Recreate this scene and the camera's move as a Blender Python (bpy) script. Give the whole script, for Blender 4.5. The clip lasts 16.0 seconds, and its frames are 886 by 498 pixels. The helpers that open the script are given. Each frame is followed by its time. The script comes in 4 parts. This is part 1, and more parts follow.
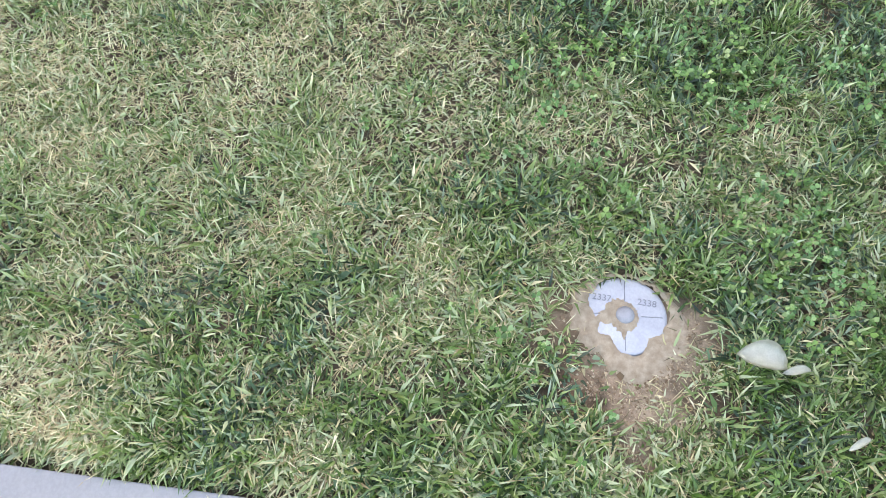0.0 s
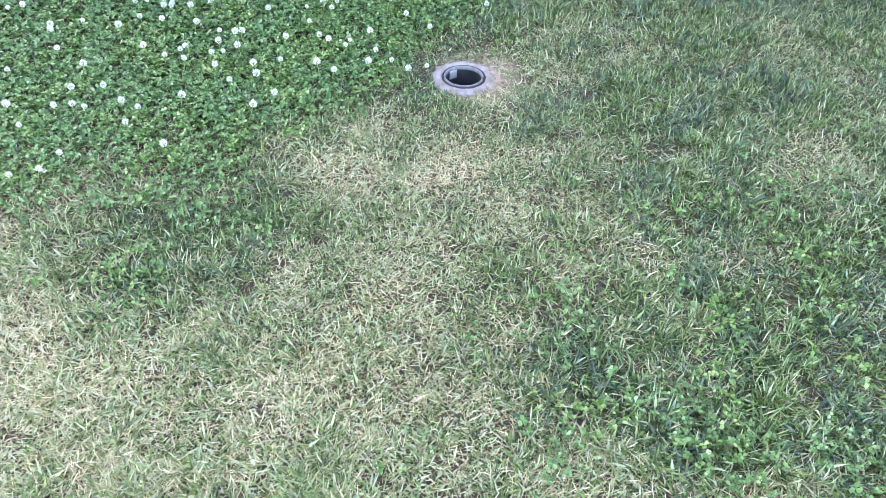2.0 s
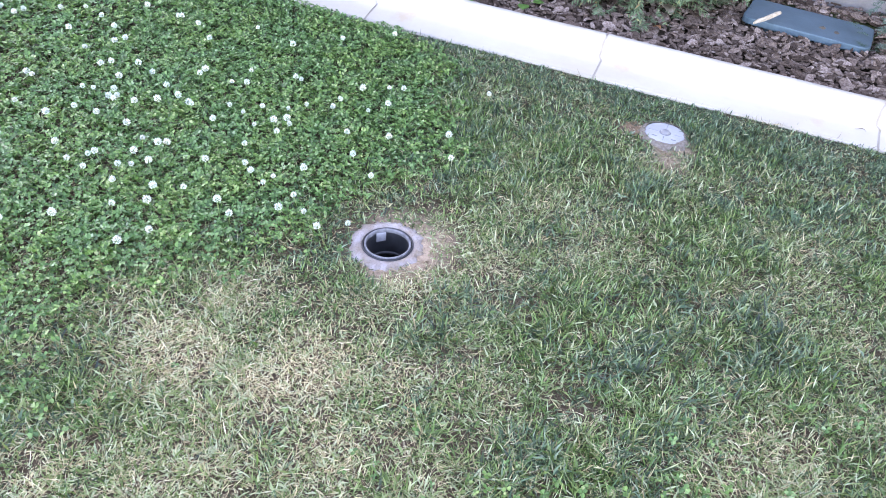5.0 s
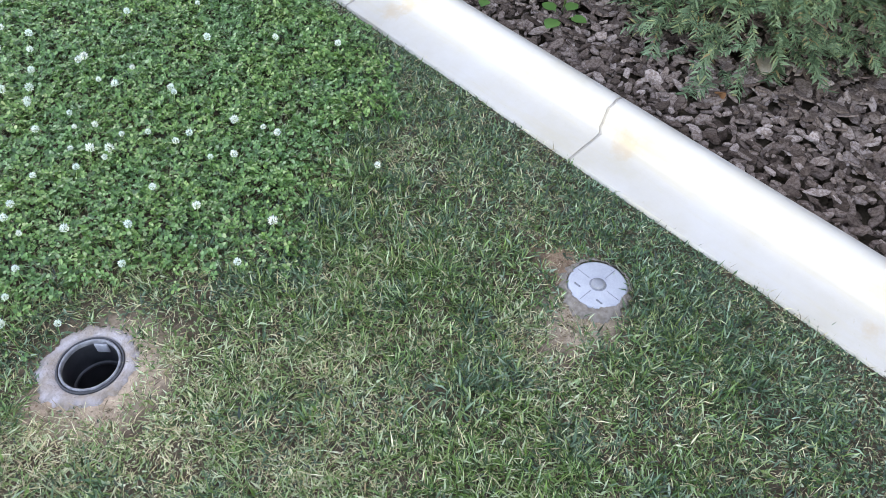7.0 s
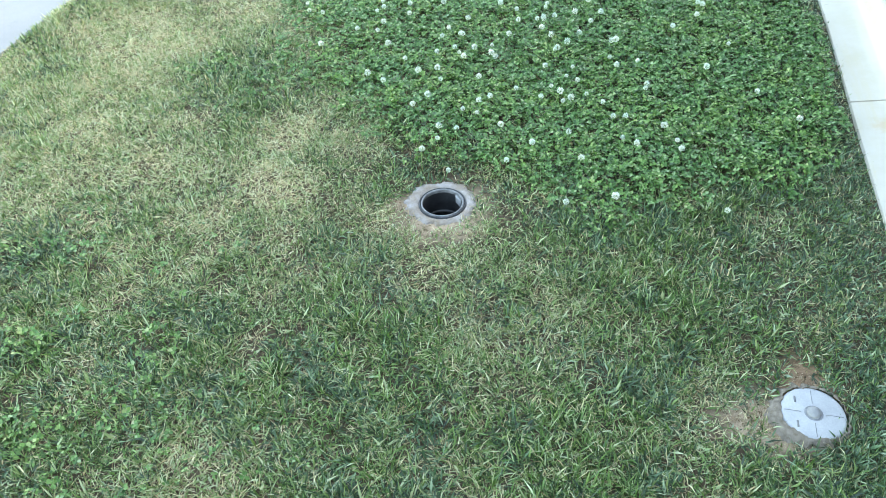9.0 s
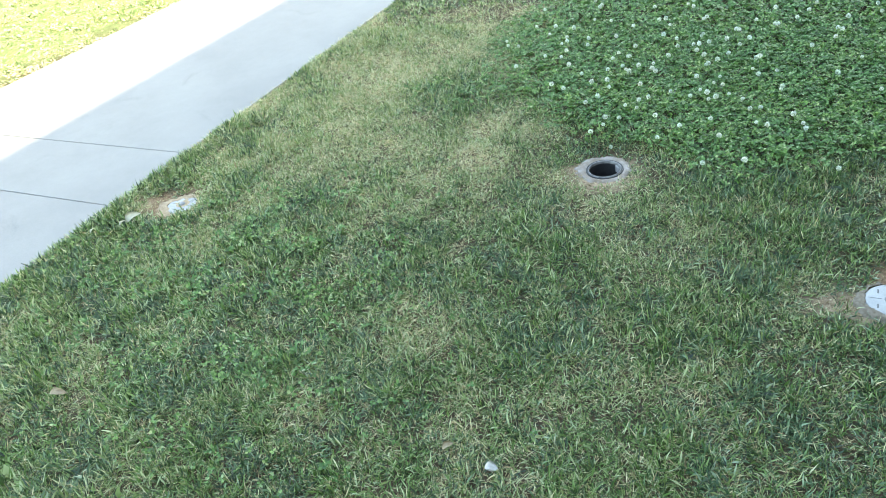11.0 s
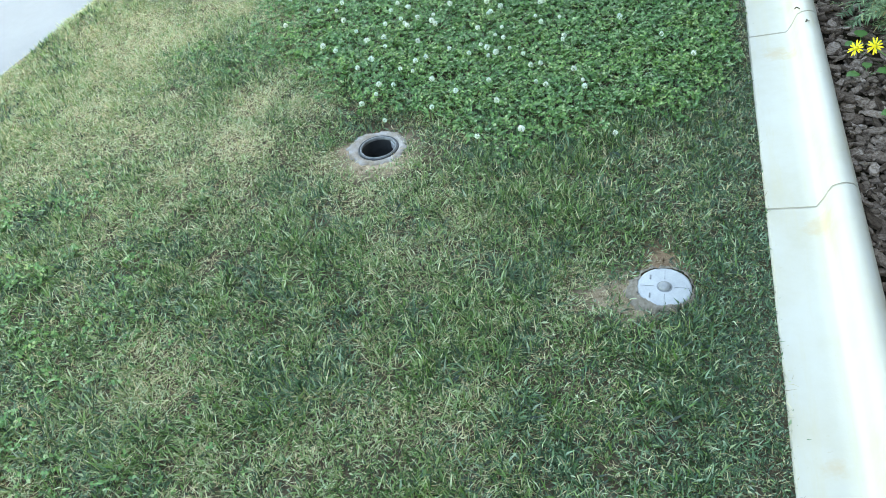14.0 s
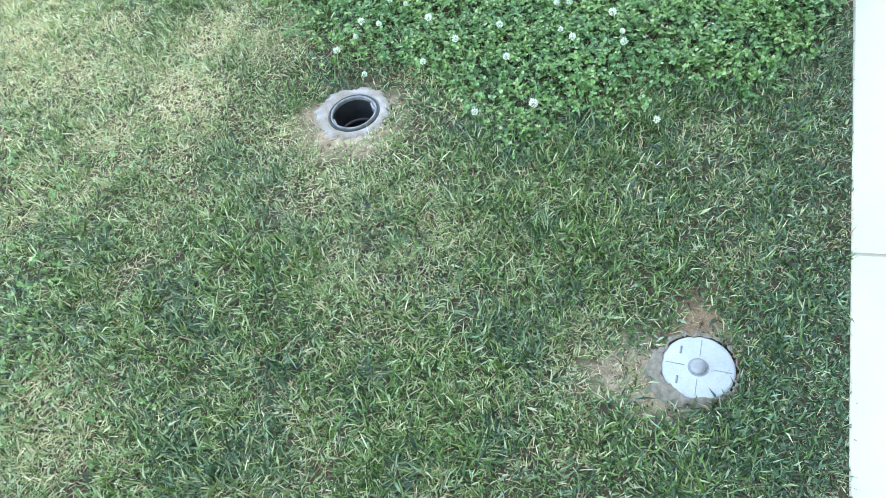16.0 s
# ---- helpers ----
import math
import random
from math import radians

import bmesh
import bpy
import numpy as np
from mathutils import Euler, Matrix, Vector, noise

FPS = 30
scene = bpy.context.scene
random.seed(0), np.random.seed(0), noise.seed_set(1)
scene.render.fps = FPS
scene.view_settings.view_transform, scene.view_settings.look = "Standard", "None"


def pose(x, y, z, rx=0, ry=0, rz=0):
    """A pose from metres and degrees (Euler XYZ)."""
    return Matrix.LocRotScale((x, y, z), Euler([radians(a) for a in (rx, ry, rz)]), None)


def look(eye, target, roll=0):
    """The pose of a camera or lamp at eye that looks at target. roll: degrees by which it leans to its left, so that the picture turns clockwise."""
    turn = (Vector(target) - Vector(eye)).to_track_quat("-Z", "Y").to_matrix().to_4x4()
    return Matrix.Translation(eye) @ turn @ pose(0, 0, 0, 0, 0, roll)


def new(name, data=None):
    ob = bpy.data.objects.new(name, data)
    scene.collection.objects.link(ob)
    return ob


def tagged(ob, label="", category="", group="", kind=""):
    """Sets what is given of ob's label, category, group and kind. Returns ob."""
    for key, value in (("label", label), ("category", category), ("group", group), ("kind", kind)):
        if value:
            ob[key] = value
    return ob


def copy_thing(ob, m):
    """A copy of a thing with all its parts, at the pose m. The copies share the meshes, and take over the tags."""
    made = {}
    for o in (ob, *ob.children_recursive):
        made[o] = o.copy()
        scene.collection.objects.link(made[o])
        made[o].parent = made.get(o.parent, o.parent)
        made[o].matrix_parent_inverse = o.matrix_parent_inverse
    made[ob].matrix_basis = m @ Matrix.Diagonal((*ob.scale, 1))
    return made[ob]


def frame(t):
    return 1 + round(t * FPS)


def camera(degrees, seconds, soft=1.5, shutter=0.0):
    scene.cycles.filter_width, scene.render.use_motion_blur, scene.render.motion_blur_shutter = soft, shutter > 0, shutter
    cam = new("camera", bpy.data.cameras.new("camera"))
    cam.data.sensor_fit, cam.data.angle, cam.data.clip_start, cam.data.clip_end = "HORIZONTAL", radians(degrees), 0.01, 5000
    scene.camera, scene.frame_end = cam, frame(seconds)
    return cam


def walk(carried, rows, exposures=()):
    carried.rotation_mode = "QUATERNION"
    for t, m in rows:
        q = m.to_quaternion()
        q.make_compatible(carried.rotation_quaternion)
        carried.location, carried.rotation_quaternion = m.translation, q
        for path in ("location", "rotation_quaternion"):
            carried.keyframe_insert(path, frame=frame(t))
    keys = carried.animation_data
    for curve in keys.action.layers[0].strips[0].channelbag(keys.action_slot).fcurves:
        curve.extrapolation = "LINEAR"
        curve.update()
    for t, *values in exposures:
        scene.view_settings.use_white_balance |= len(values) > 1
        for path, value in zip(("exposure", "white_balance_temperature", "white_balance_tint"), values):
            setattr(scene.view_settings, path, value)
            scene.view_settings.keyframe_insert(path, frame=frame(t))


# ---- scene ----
cam = camera(59.9, 16.0, soft=0.8)
PATH = [
    (0, (-2.641, 0.265, 0.912), (-1.743, 0.394, -0.87), -3.5),
    (0.5, (-2.622, 0.267, 0.942), (-1.556, 0.419, -0.744), -0.6),
    (1, (-2.613, 0.277, 0.967), (-1.432, 0.452, -0.637), -0.5),
    (1.5, (-2.594, 0.287, 1.012), (-1.283, 0.47, -0.487), 0.2),
    (2, (-2.592, 0.295, 1.054), (-1.147, 0.483, -0.316), 1.5),
    (2.3, (-2.607, 0.308, 1.073), (-1.079, 0.502, -0.202), 3.1),
    (2.5, (-2.612, 0.312, 1.092), (-1.036, 0.514, -0.122), 2.8),
    (3, (-2.595, 0.3, 1.079), (-0.988, 0.456, -0.102), 4.4),
    (3.2, (-2.587, 0.301, 1.08), (-0.987, 0.437, -0.111), 5.2),
    (5.3, (-1.842, -0.161, 1.103), (-0.474, 0.423, -0.234), 3.6),
    (5.5, (-1.723, -0.217, 1.1), (-0.405, 0.397, -0.273), 2.4),
    (6, (-1.357, -0.298, 1.147), (-0.076, 0.321, -0.259), 4.3),
    (6.5, (-1.052, -0.412, 1.16), (0.123, 0.383, -0.249), 8.1),
    (7, (-0.828, -0.452, 1.154), (0.059, 0.49, -0.37), 1.2),
    (7.5, (-0.69, -0.425, 1.126), (0.069, 0.609, -0.408), 6.2),
    (8, (-0.575, -0.491, 1.135), (-0.21, 0.742, -0.397), 4.8),
    (8.5, (-0.512, -0.656, 1.153), (-0.618, 0.709, -0.305), -1.2),
    (9, (-0.433, -0.919, 1.199), (-0.796, 0.489, -0.175), -3.3),
    (9.5, (-0.321, -1.148, 1.201), (-0.953, 0.276, -0.053), -4.0),
    (9.7, (-0.281, -1.244, 1.21), (-0.968, 0.141, -0.058), -3.9),
    (11.8, (-0.167, -1.624, 1.267), (-0.966, -0.147, 0.181), -15.7),
    (12, (-0.146, -1.619, 1.265), (-0.866, -0.116, 0.159), -15.4),
    (12.5, (-0.131, -1.61, 1.256), (-0.735, -0.038, 0.178), -12.8),
    (13, (-0.142, -1.609, 1.258), (-0.735, -0.113, 0.07), -11.2),
    (13.5, (-0.111, -1.468, 1.244), (-0.686, -0.011, 0.001), -15.0),
    (14, (-0.042, -1.186, 1.229), (-0.548, 0.199, -0.122), -10.4),
    (14.5, (-0.057, -0.96, 1.201), (-0.595, 0.356, -0.206), -12.9),
    (15, (-0.096, -0.794, 1.188), (-0.594, 0.445, -0.301), -12.7),
    (15.5, (-0.071, -0.693, 1.159), (-0.646, 0.454, -0.376), -13.5),
    (16, (-0.047, -0.624, 1.137), (-0.636, 0.449, -0.444), -14.5),
]
EXPOSURE = [(0, 3.14, 8900, 20), (1, 3.34, 8400, 18), (2, 3.62, 7500, 26), (3.2, 3.62, 7400, 34), (5.5, 3.56, 7900, 34), (6.5, 3.48, 8400, 31),
            (7, 3.3, 8700, 24), (8, 3.27, 8700, 14), (9, 3.45, 8600, 4), (9.7, 3.5, 8600, 4), (11.8, 3.12, 8700, 1), (14, 3.33, 8600, 2), (15, 3.57, 8500, 4), (16, 3.73, 8400, 5)]
walk(cam, [(t, look(eye, target, roll)) for t, eye, target, roll in PATH], EXPOSURE)

# ---- light ----
SUN_EL, SUN_AZ = radians(31), math.atan2(0.84, 0.35)
world = bpy.data.worlds.new("sky")
scene.world = world
world.use_nodes = True
wn = world.node_tree
sky = wn.nodes.new("ShaderNodeTexSky")
sky.sky_type = "NISHITA"
sky.sun_disc = False
sky.sun_elevation, sky.sun_rotation = SUN_EL, SUN_AZ
wn.links.new(sky.outputs[0], wn.nodes["Background"].inputs[0])
wn.nodes["Background"].inputs[1].default_value = 0.15
sun_dir = Vector((math.sin(SUN_AZ) * math.cos(SUN_EL), math.cos(SUN_AZ) * math.cos(SUN_EL), math.sin(SUN_EL)))
sun = new("sun", bpy.data.lights.new("sun", "SUN"))
sun.data.energy, sun.data.angle, sun.data.color = 2.2, radians(0.53), (1.0, 0.93, 0.82)
sun.matrix_world = look(sun_dir * 20, (0, 0, 0))

rng = np.random.default_rng(7)


# ---- materials ----
def material(name):
    m = bpy.data.materials.new(name)
    m.use_nodes = True
    return m, m.node_tree, m.node_tree.nodes["Principled BSDF"]


def node(nt, kind, **kw):
    n = nt.nodes.new(kind)
    for k, v in kw.items():
        n.inputs[k].default_value = v
    return n


def ramp(nt, fac, stops):
    n = nt.nodes.new("ShaderNodeValToRGB")
    e = n.color_ramp.elements
    while len(e) < len(stops):
        e.new(0.5)
    for el, (p, c) in zip(e, stops):
        el.position, el.color = p, (*c, 1)
    nt.links.new(fac, n.inputs[0])
    return n.outputs[0]


def noise_out(nt, scale, detail=4.0, rough=0.6, distort=0.0):
    n = node(nt, "ShaderNodeTexNoise", Scale=scale, Detail=detail, Roughness=rough, Distortion=distort)
    g = nt.nodes.new("ShaderNodeNewGeometry")
    nt.links.new(g.outputs["Position"], n.inputs["Vector"])
    return n.outputs["Fac"]


def mixed(nt, fac, a, b, blend="MIX"):
    n = nt.nodes.new("ShaderNodeMix")
    n.data_type, n.blend_type = "RGBA", blend
    for sock, v in ((n.inputs[0], fac), (n.inputs[6], a), (n.inputs[7], b)):
        if hasattr(v, "is_linked"):
            nt.links.new(v, sock)
        elif isinstance(v, tuple):
            sock.default_value = (*v, 1)
        else:
            sock.default_value = v
    return n.outputs[2]


def bumped(nt, bsdf, height, strength, distance):
    b = node(nt, "ShaderNodeBump", Strength=strength, Distance=distance)
    nt.links.new(height, b.inputs["Height"])
    nt.links.new(b.outputs[0], bsdf.inputs["Normal"])


def blade_material(name, stops, rough=0.5, thin=0.3, spec=0.5, tint=(0.72, 0.8, 0.66), tone=(0.9, 1.0, 1.0), scale=28.0):
    """Leaf tissue: colour varies from blade to blade, and some light passes through it."""
    m, nt, b = material(name)
    g = nt.nodes.new("ShaderNodeNewGeometry")
    c = ramp(nt, g.outputs["Random Per Island"], stops)
    big = noise_out(nt, 3.0, 3.0)
    c = mixed(nt, big, c, mixed(nt, 1.0, c, tint, "MULTIPLY"))
    fine = ramp(nt, noise_out(nt, scale, 3.0), [(0.42, (0, 0, 0)), (0.6, (1, 1, 1))])
    c = mixed(nt, fine, c, mixed(nt, 1.0, c, tone, "MULTIPLY"))
    nt.links.new(c, b.inputs["Base Color"])
    b.inputs["Roughness"].default_value = rough
    b.inputs["Specular IOR Level"].default_value = spec
    t = nt.nodes.new("ShaderNodeBsdfTranslucent")
    nt.links.new(c, t.inputs[0])
    mx = nt.nodes.new("ShaderNodeMixShader")
    mx.inputs[0].default_value = thin
    nt.links.new(b.outputs[0], mx.inputs[1])
    nt.links.new(t.outputs[0], mx.inputs[2])
    nt.links.new(mx.outputs[0], nt.nodes["Material Output"].inputs[0])
    return m


GREEN = blade_material("grass_green", [(0, (0.011, 0.028, 0.006)), (0.3, (0.038, 0.085, 0.018)), (0.52, (0.085, 0.168, 0.03)), (0.72, (0.145, 0.24, 0.06)), (0.88, (0.235, 0.33, 0.115)), (0.96, (0.38, 0.43, 0.25)), (1, (0.56, 0.59, 0.38))], 0.42, 0.18, 0.5)
BLUEGREEN = blade_material("grass_blue_green", [(0, (0.012, 0.028, 0.014)), (0.4, (0.04, 0.092, 0.038)), (0.7, (0.088, 0.162, 0.077)), (0.9, (0.17, 0.255, 0.14)), (1, (0.36, 0.42, 0.3))], 0.4, 0.15, 0.55)
YELLOWGREEN = blade_material("grass_yellow_green", [(0, (0.11, 0.17, 0.038)), (0.5, (0.29, 0.35, 0.135)), (1, (0.6, 0.6, 0.4))], 0.5)
STRAW = blade_material("dry_straw", [(0, (0.3, 0.215, 0.12)), (0.4, (0.5, 0.415, 0.225)), (0.8, (0.66, 0.585, 0.35)), (1, (0.76, 0.71, 0.49))], 0.65, 0.15, 0.4, (0.9, 0.86, 0.8))
THATCH = blade_material("dull_thatch", [(0, (0.06, 0.045, 0.024)), (0.4, (0.135, 0.105, 0.06)), (0.75, (0.25, 0.205, 0.12)), (1, (0.45, 0.385, 0.25))], 0.8, 0.1, 0.3, (0.85, 0.82, 0.76))
CLOVER = blade_material("clover_leaf", [(0, (0.028, 0.08, 0.02)), (0.35, (0.068, 0.175, 0.044)), (0.7, (0.12, 0.255, 0.073)), (0.9, (0.2, 0.34, 0.13)), (1, (0.34, 0.44, 0.25))], 0.45, 0.25, 0.5, (0.8, 0.87, 0.8), (1.25, 1.09, 0.85), 7.0)
SHRUB = blade_material("shrub_leaf", [(0, (0.06, 0.1, 0.05)), (0.5, (0.14, 0.205, 0.105)), (0.88, (0.23, 0.3, 0.175)), (0.96, (0.32, 0.33, 0.15)), (1, (0.34, 0.17, 0.08))], 0.6, 0.2)
BLUELEAF = blade_material("conifer_leaf", [(0, (0.05, 0.1, 0.08)), (1, (0.13, 0.2, 0.16))], 0.55, 0.15)
CRUMB = blade_material("soil_crumb", [(0, (0.13, 0.08, 0.045)), (0.5, (0.3, 0.21, 0.135)), (1, (0.5, 0.39, 0.27))], 0.95, 0.0, 0.2, (0.85, 0.8, 0.75))
SEEDLEAF = blade_material("weed_leaf", [(0, (0.1, 0.22, 0.05)), (1, (0.16, 0.3, 0.08))], 0.5, 0.3)
BARK = blade_material("bark_chips", [(0, (0.07, 0.05, 0.037)), (0.4, (0.18, 0.135, 0.107)), (0.8, (0.29, 0.228, 0.188)), (1, (0.45, 0.37, 0.315))], 0.95, 0.0, 0.15, (0.8, 0.74, 0.7), (0.55, 0.5, 0.47), 160.0)


def plain_material(name, low, high, scale, rough, bump=0.3, dist=0.002, spec=0.4, fine=None):
    m, nt, b = material(name)
    n1 = noise_out(nt, scale, 5.0)
    c = ramp(nt, n1, [(0.3, low), (0.7, high)])
    n2 = noise_out(nt, fine or scale * 14, 3.0)
    c = mixed(nt, 0.35, c, mixed(nt, 1.0, c, ramp(nt, n2, [(0.3, (0.6, 0.6, 0.6)), (0.7, (1, 1, 1))]), "MULTIPLY"))
    nt.links.new(c, b.inputs["Base Color"])
    b.inputs["Roughness"].default_value = rough
    b.inputs["Specular IOR Level"].default_value = spec
    bumped(nt, b, n2, bump, dist)
    return m


PLASTIC = plain_material("black_plastic", (0.018, 0.019, 0.02), (0.045, 0.046, 0.05), 30, 0.4, 0.1)
TABGREY = plain_material("grey_tab", (0.22, 0.22, 0.23), (0.36, 0.36, 0.37), 60, 0.85, 0.2)
DUSTY = plain_material("dusty_rim", (0.11, 0.11, 0.115), (0.25, 0.25, 0.255), 70, 0.7, 0.3, 0.0005)
MARKER = plain_material("marker_white", (0.315, 0.325, 0.34), (0.425, 0.43, 0.44), 22, 0.5, 0.2, 0.0005)
PIN = plain_material("marker_pin", (0.17, 0.175, 0.185), (0.27, 0.27, 0.275), 60, 0.42, 0.3, 0.0005)
INK = plain_material("marker_ink", (0.15, 0.155, 0.17), (0.24, 0.245, 0.26), 150, 0.7, 0.1)
SAND = plain_material("sand", (0.34, 0.255, 0.17), (0.53, 0.43, 0.31), 110, 0.95, 0.9, 0.003, 0.2)
GREYSOIL = plain_material("grey_soil", (0.19, 0.155, 0.12), (0.35, 0.3, 0.25), 90, 0.95, 0.9, 0.003, 0.2)
COLLAR = plain_material("pale_collar", (0.25, 0.195, 0.14), (0.39, 0.36, 0.35), 30, 0.95, 0.9, 0.004, 0.2, 160)
LID = plain_material("lid_plastic", (0.062, 0.115, 0.14), (0.098, 0.16, 0.185), 9, 0.5, 0.15, 0.001)
BRICK = plain_material("pale_brick", (0.2, 0.185, 0.175), (0.27, 0.255, 0.24), 8, 0.9, 0.7, 0.003)
JOINT = plain_material("joint_dirt", (0.33, 0.29, 0.23), (0.43, 0.39, 0.33), 40, 0.95, 0.6, 0.003)
MORTAR = plain_material("mortar", (0.14, 0.13, 0.12), (0.19, 0.18, 0.17), 20, 0.95, 0.6, 0.003)
STICK = plain_material("dry_stick", (0.4, 0.32, 0.22), (0.62, 0.54, 0.42), 60, 0.85, 0.4, 0.001)
TWIG = plain_material("shrub_stem", (0.1, 0.075, 0.05), (0.2, 0.15, 0.1), 60, 0.85, 0.5, 0.001)
STEM = plain_material("flower_stem", (0.1, 0.19, 0.05), (0.15, 0.25, 0.08), 60, 0.6, 0.1)
PETALW = blade_material("clover_petal", [(0, (0.62, 0.62, 0.52)), (0.4, (0.78, 0.78, 0.74)), (1, (0.85, 0.84, 0.84))], 0.6, 0.25)
PETALY = blade_material("daisy_petal", [(0, (0.8, 0.55, 0.01)), (1, (0.85, 0.66, 0.02))], 0.55, 0.25)
DEADLEAF = plain_material("dead_leaf", (0.46, 0.48, 0.39), (0.62, 0.63, 0.55), 40, 0.7, 0.3, 0.001)
ORANGELEAF = plain_material("orange_leaf", (0.3, 0.13, 0.05), (0.42, 0.2, 0.08), 60, 0.7, 0.3, 0.001)
PAPER = plain_material("paper_scrap", (0.75, 0.75, 0.75), (0.82, 0.82, 0.82), 60, 0.8, 0.2)


def kerb_material():
    m, nt, b = material("kerb_paint")
    big = noise_out(nt, 5.0, 5.0, 0.65)
    c = ramp(nt, big, [(0.32, (0.405, 0.36, 0.28)), (0.5, (0.435, 0.395, 0.33)), (0.68, (0.455, 0.425, 0.375))])
    spots = noise_out(nt, 60, 3.0)
    c = mixed(nt, ramp(nt, spots, [(0.68, (0, 0, 0)), (0.78, (0.3, 0.3, 0.3))]), c, (0.33, 0.25, 0.16))
    blot = noise_out(nt, 2.3, 6.0, 0.7)
    c = mixed(nt, ramp(nt, blot, [(0.5, (0, 0, 0)), (0.8, (0.15, 0.15, 0.15))]), c, (0.43, 0.37, 0.275))
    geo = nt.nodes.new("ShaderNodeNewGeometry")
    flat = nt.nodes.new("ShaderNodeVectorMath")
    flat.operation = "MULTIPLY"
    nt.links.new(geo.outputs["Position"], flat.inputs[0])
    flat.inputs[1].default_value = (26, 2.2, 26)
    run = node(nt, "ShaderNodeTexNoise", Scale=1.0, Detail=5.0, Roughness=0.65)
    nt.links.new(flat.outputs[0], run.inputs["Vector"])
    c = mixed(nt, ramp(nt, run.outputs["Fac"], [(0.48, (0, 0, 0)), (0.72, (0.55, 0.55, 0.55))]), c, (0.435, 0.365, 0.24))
    for x, y, r in ((0.292, 0.955, 0.03), (0.325, 0.935, 0.022), (0.285, -0.40, 0.016), (0.33, 0.2, 0.03)):
        d = nt.nodes.new("ShaderNodeVectorMath")
        d.operation = "DISTANCE"
        nt.links.new(geo.outputs["Position"], d.inputs[0])
        d.inputs[1].default_value = (x, y, 0.016)
        e = nt.nodes.new("ShaderNodeMath")
        e.operation = "MULTIPLY_ADD"
        nt.links.new(noise_out(nt, 45, 4.0), e.inputs[0])
        e.inputs[1].default_value = 0.06
        nt.links.new(d.outputs["Value"], e.inputs[2])
        c = mixed(nt, ramp(nt, e.outputs[0], [(r + 0.015, (0.55, 0.55, 0.55)), (r + 0.04, (0, 0, 0))]), c, (0.42, 0.3, 0.17))
    nt.links.new(c, b.inputs["Base Color"])
    b.inputs["Roughness"].default_value = 0.6
    bumped(nt, b, noise_out(nt, 180, 3.0), 0.25, 0.001)
    return m


def path_material():
    m, nt, b = material("path_concrete")
    c = ramp(nt, noise_out(nt, 1.6, 6.0, 0.7), [(0.3, (0.215, 0.215, 0.215)), (0.7, (0.27, 0.27, 0.265))])
    stain = noise_out(nt, 4.0, 6.0, 0.75, 1.0)
    c = mixed(nt, ramp(nt, stain, [(0.58, (0, 0, 0)), (0.72, (0.3, 0.3, 0.3))]), c, (0.15, 0.15, 0.155))
    grit = noise_out(nt, 220, 2.0)
    c = mixed(nt, 0.3, c, mixed(nt, 1.0, c, ramp(nt, grit, [(0.35, (0.7, 0.7, 0.7)), (0.65, (1, 1, 1))]), "MULTIPLY"))
    nt.links.new(c, b.inputs["Base Color"])
    b.inputs["Roughness"].default_value = 0.85
    bumped(nt, b, grit, 0.3, 0.001)
    return m


# bare spots in the lawn: x, y, radius, how red the soil is
BARE = [(-2.304, 0.051, 0.074, 0.1), (-2.257, 0.001, 0.05, 0.05), (-2.357, 0.067, 0.048, 0.15), (-2.416, 0.079, 0.036, 0.3), (-2.34, 0.127, 0.036, 0.8),
        (-2.237, 0.162, 0.054, 0.4), (-0.775, 0.452, 0.102, 0.15), (-0.87, 0.46, 0.045, 0.2), (-0.81, 0.385, 0.035, 0.2), (-0.085, -0.01, 0.04, 0.12),
        (-0.06, -0.055, 0.037, 0.12), (0.0, 0.085, 0.04, 0.6), (-0.125, -0.03, 0.033, 0.12)]


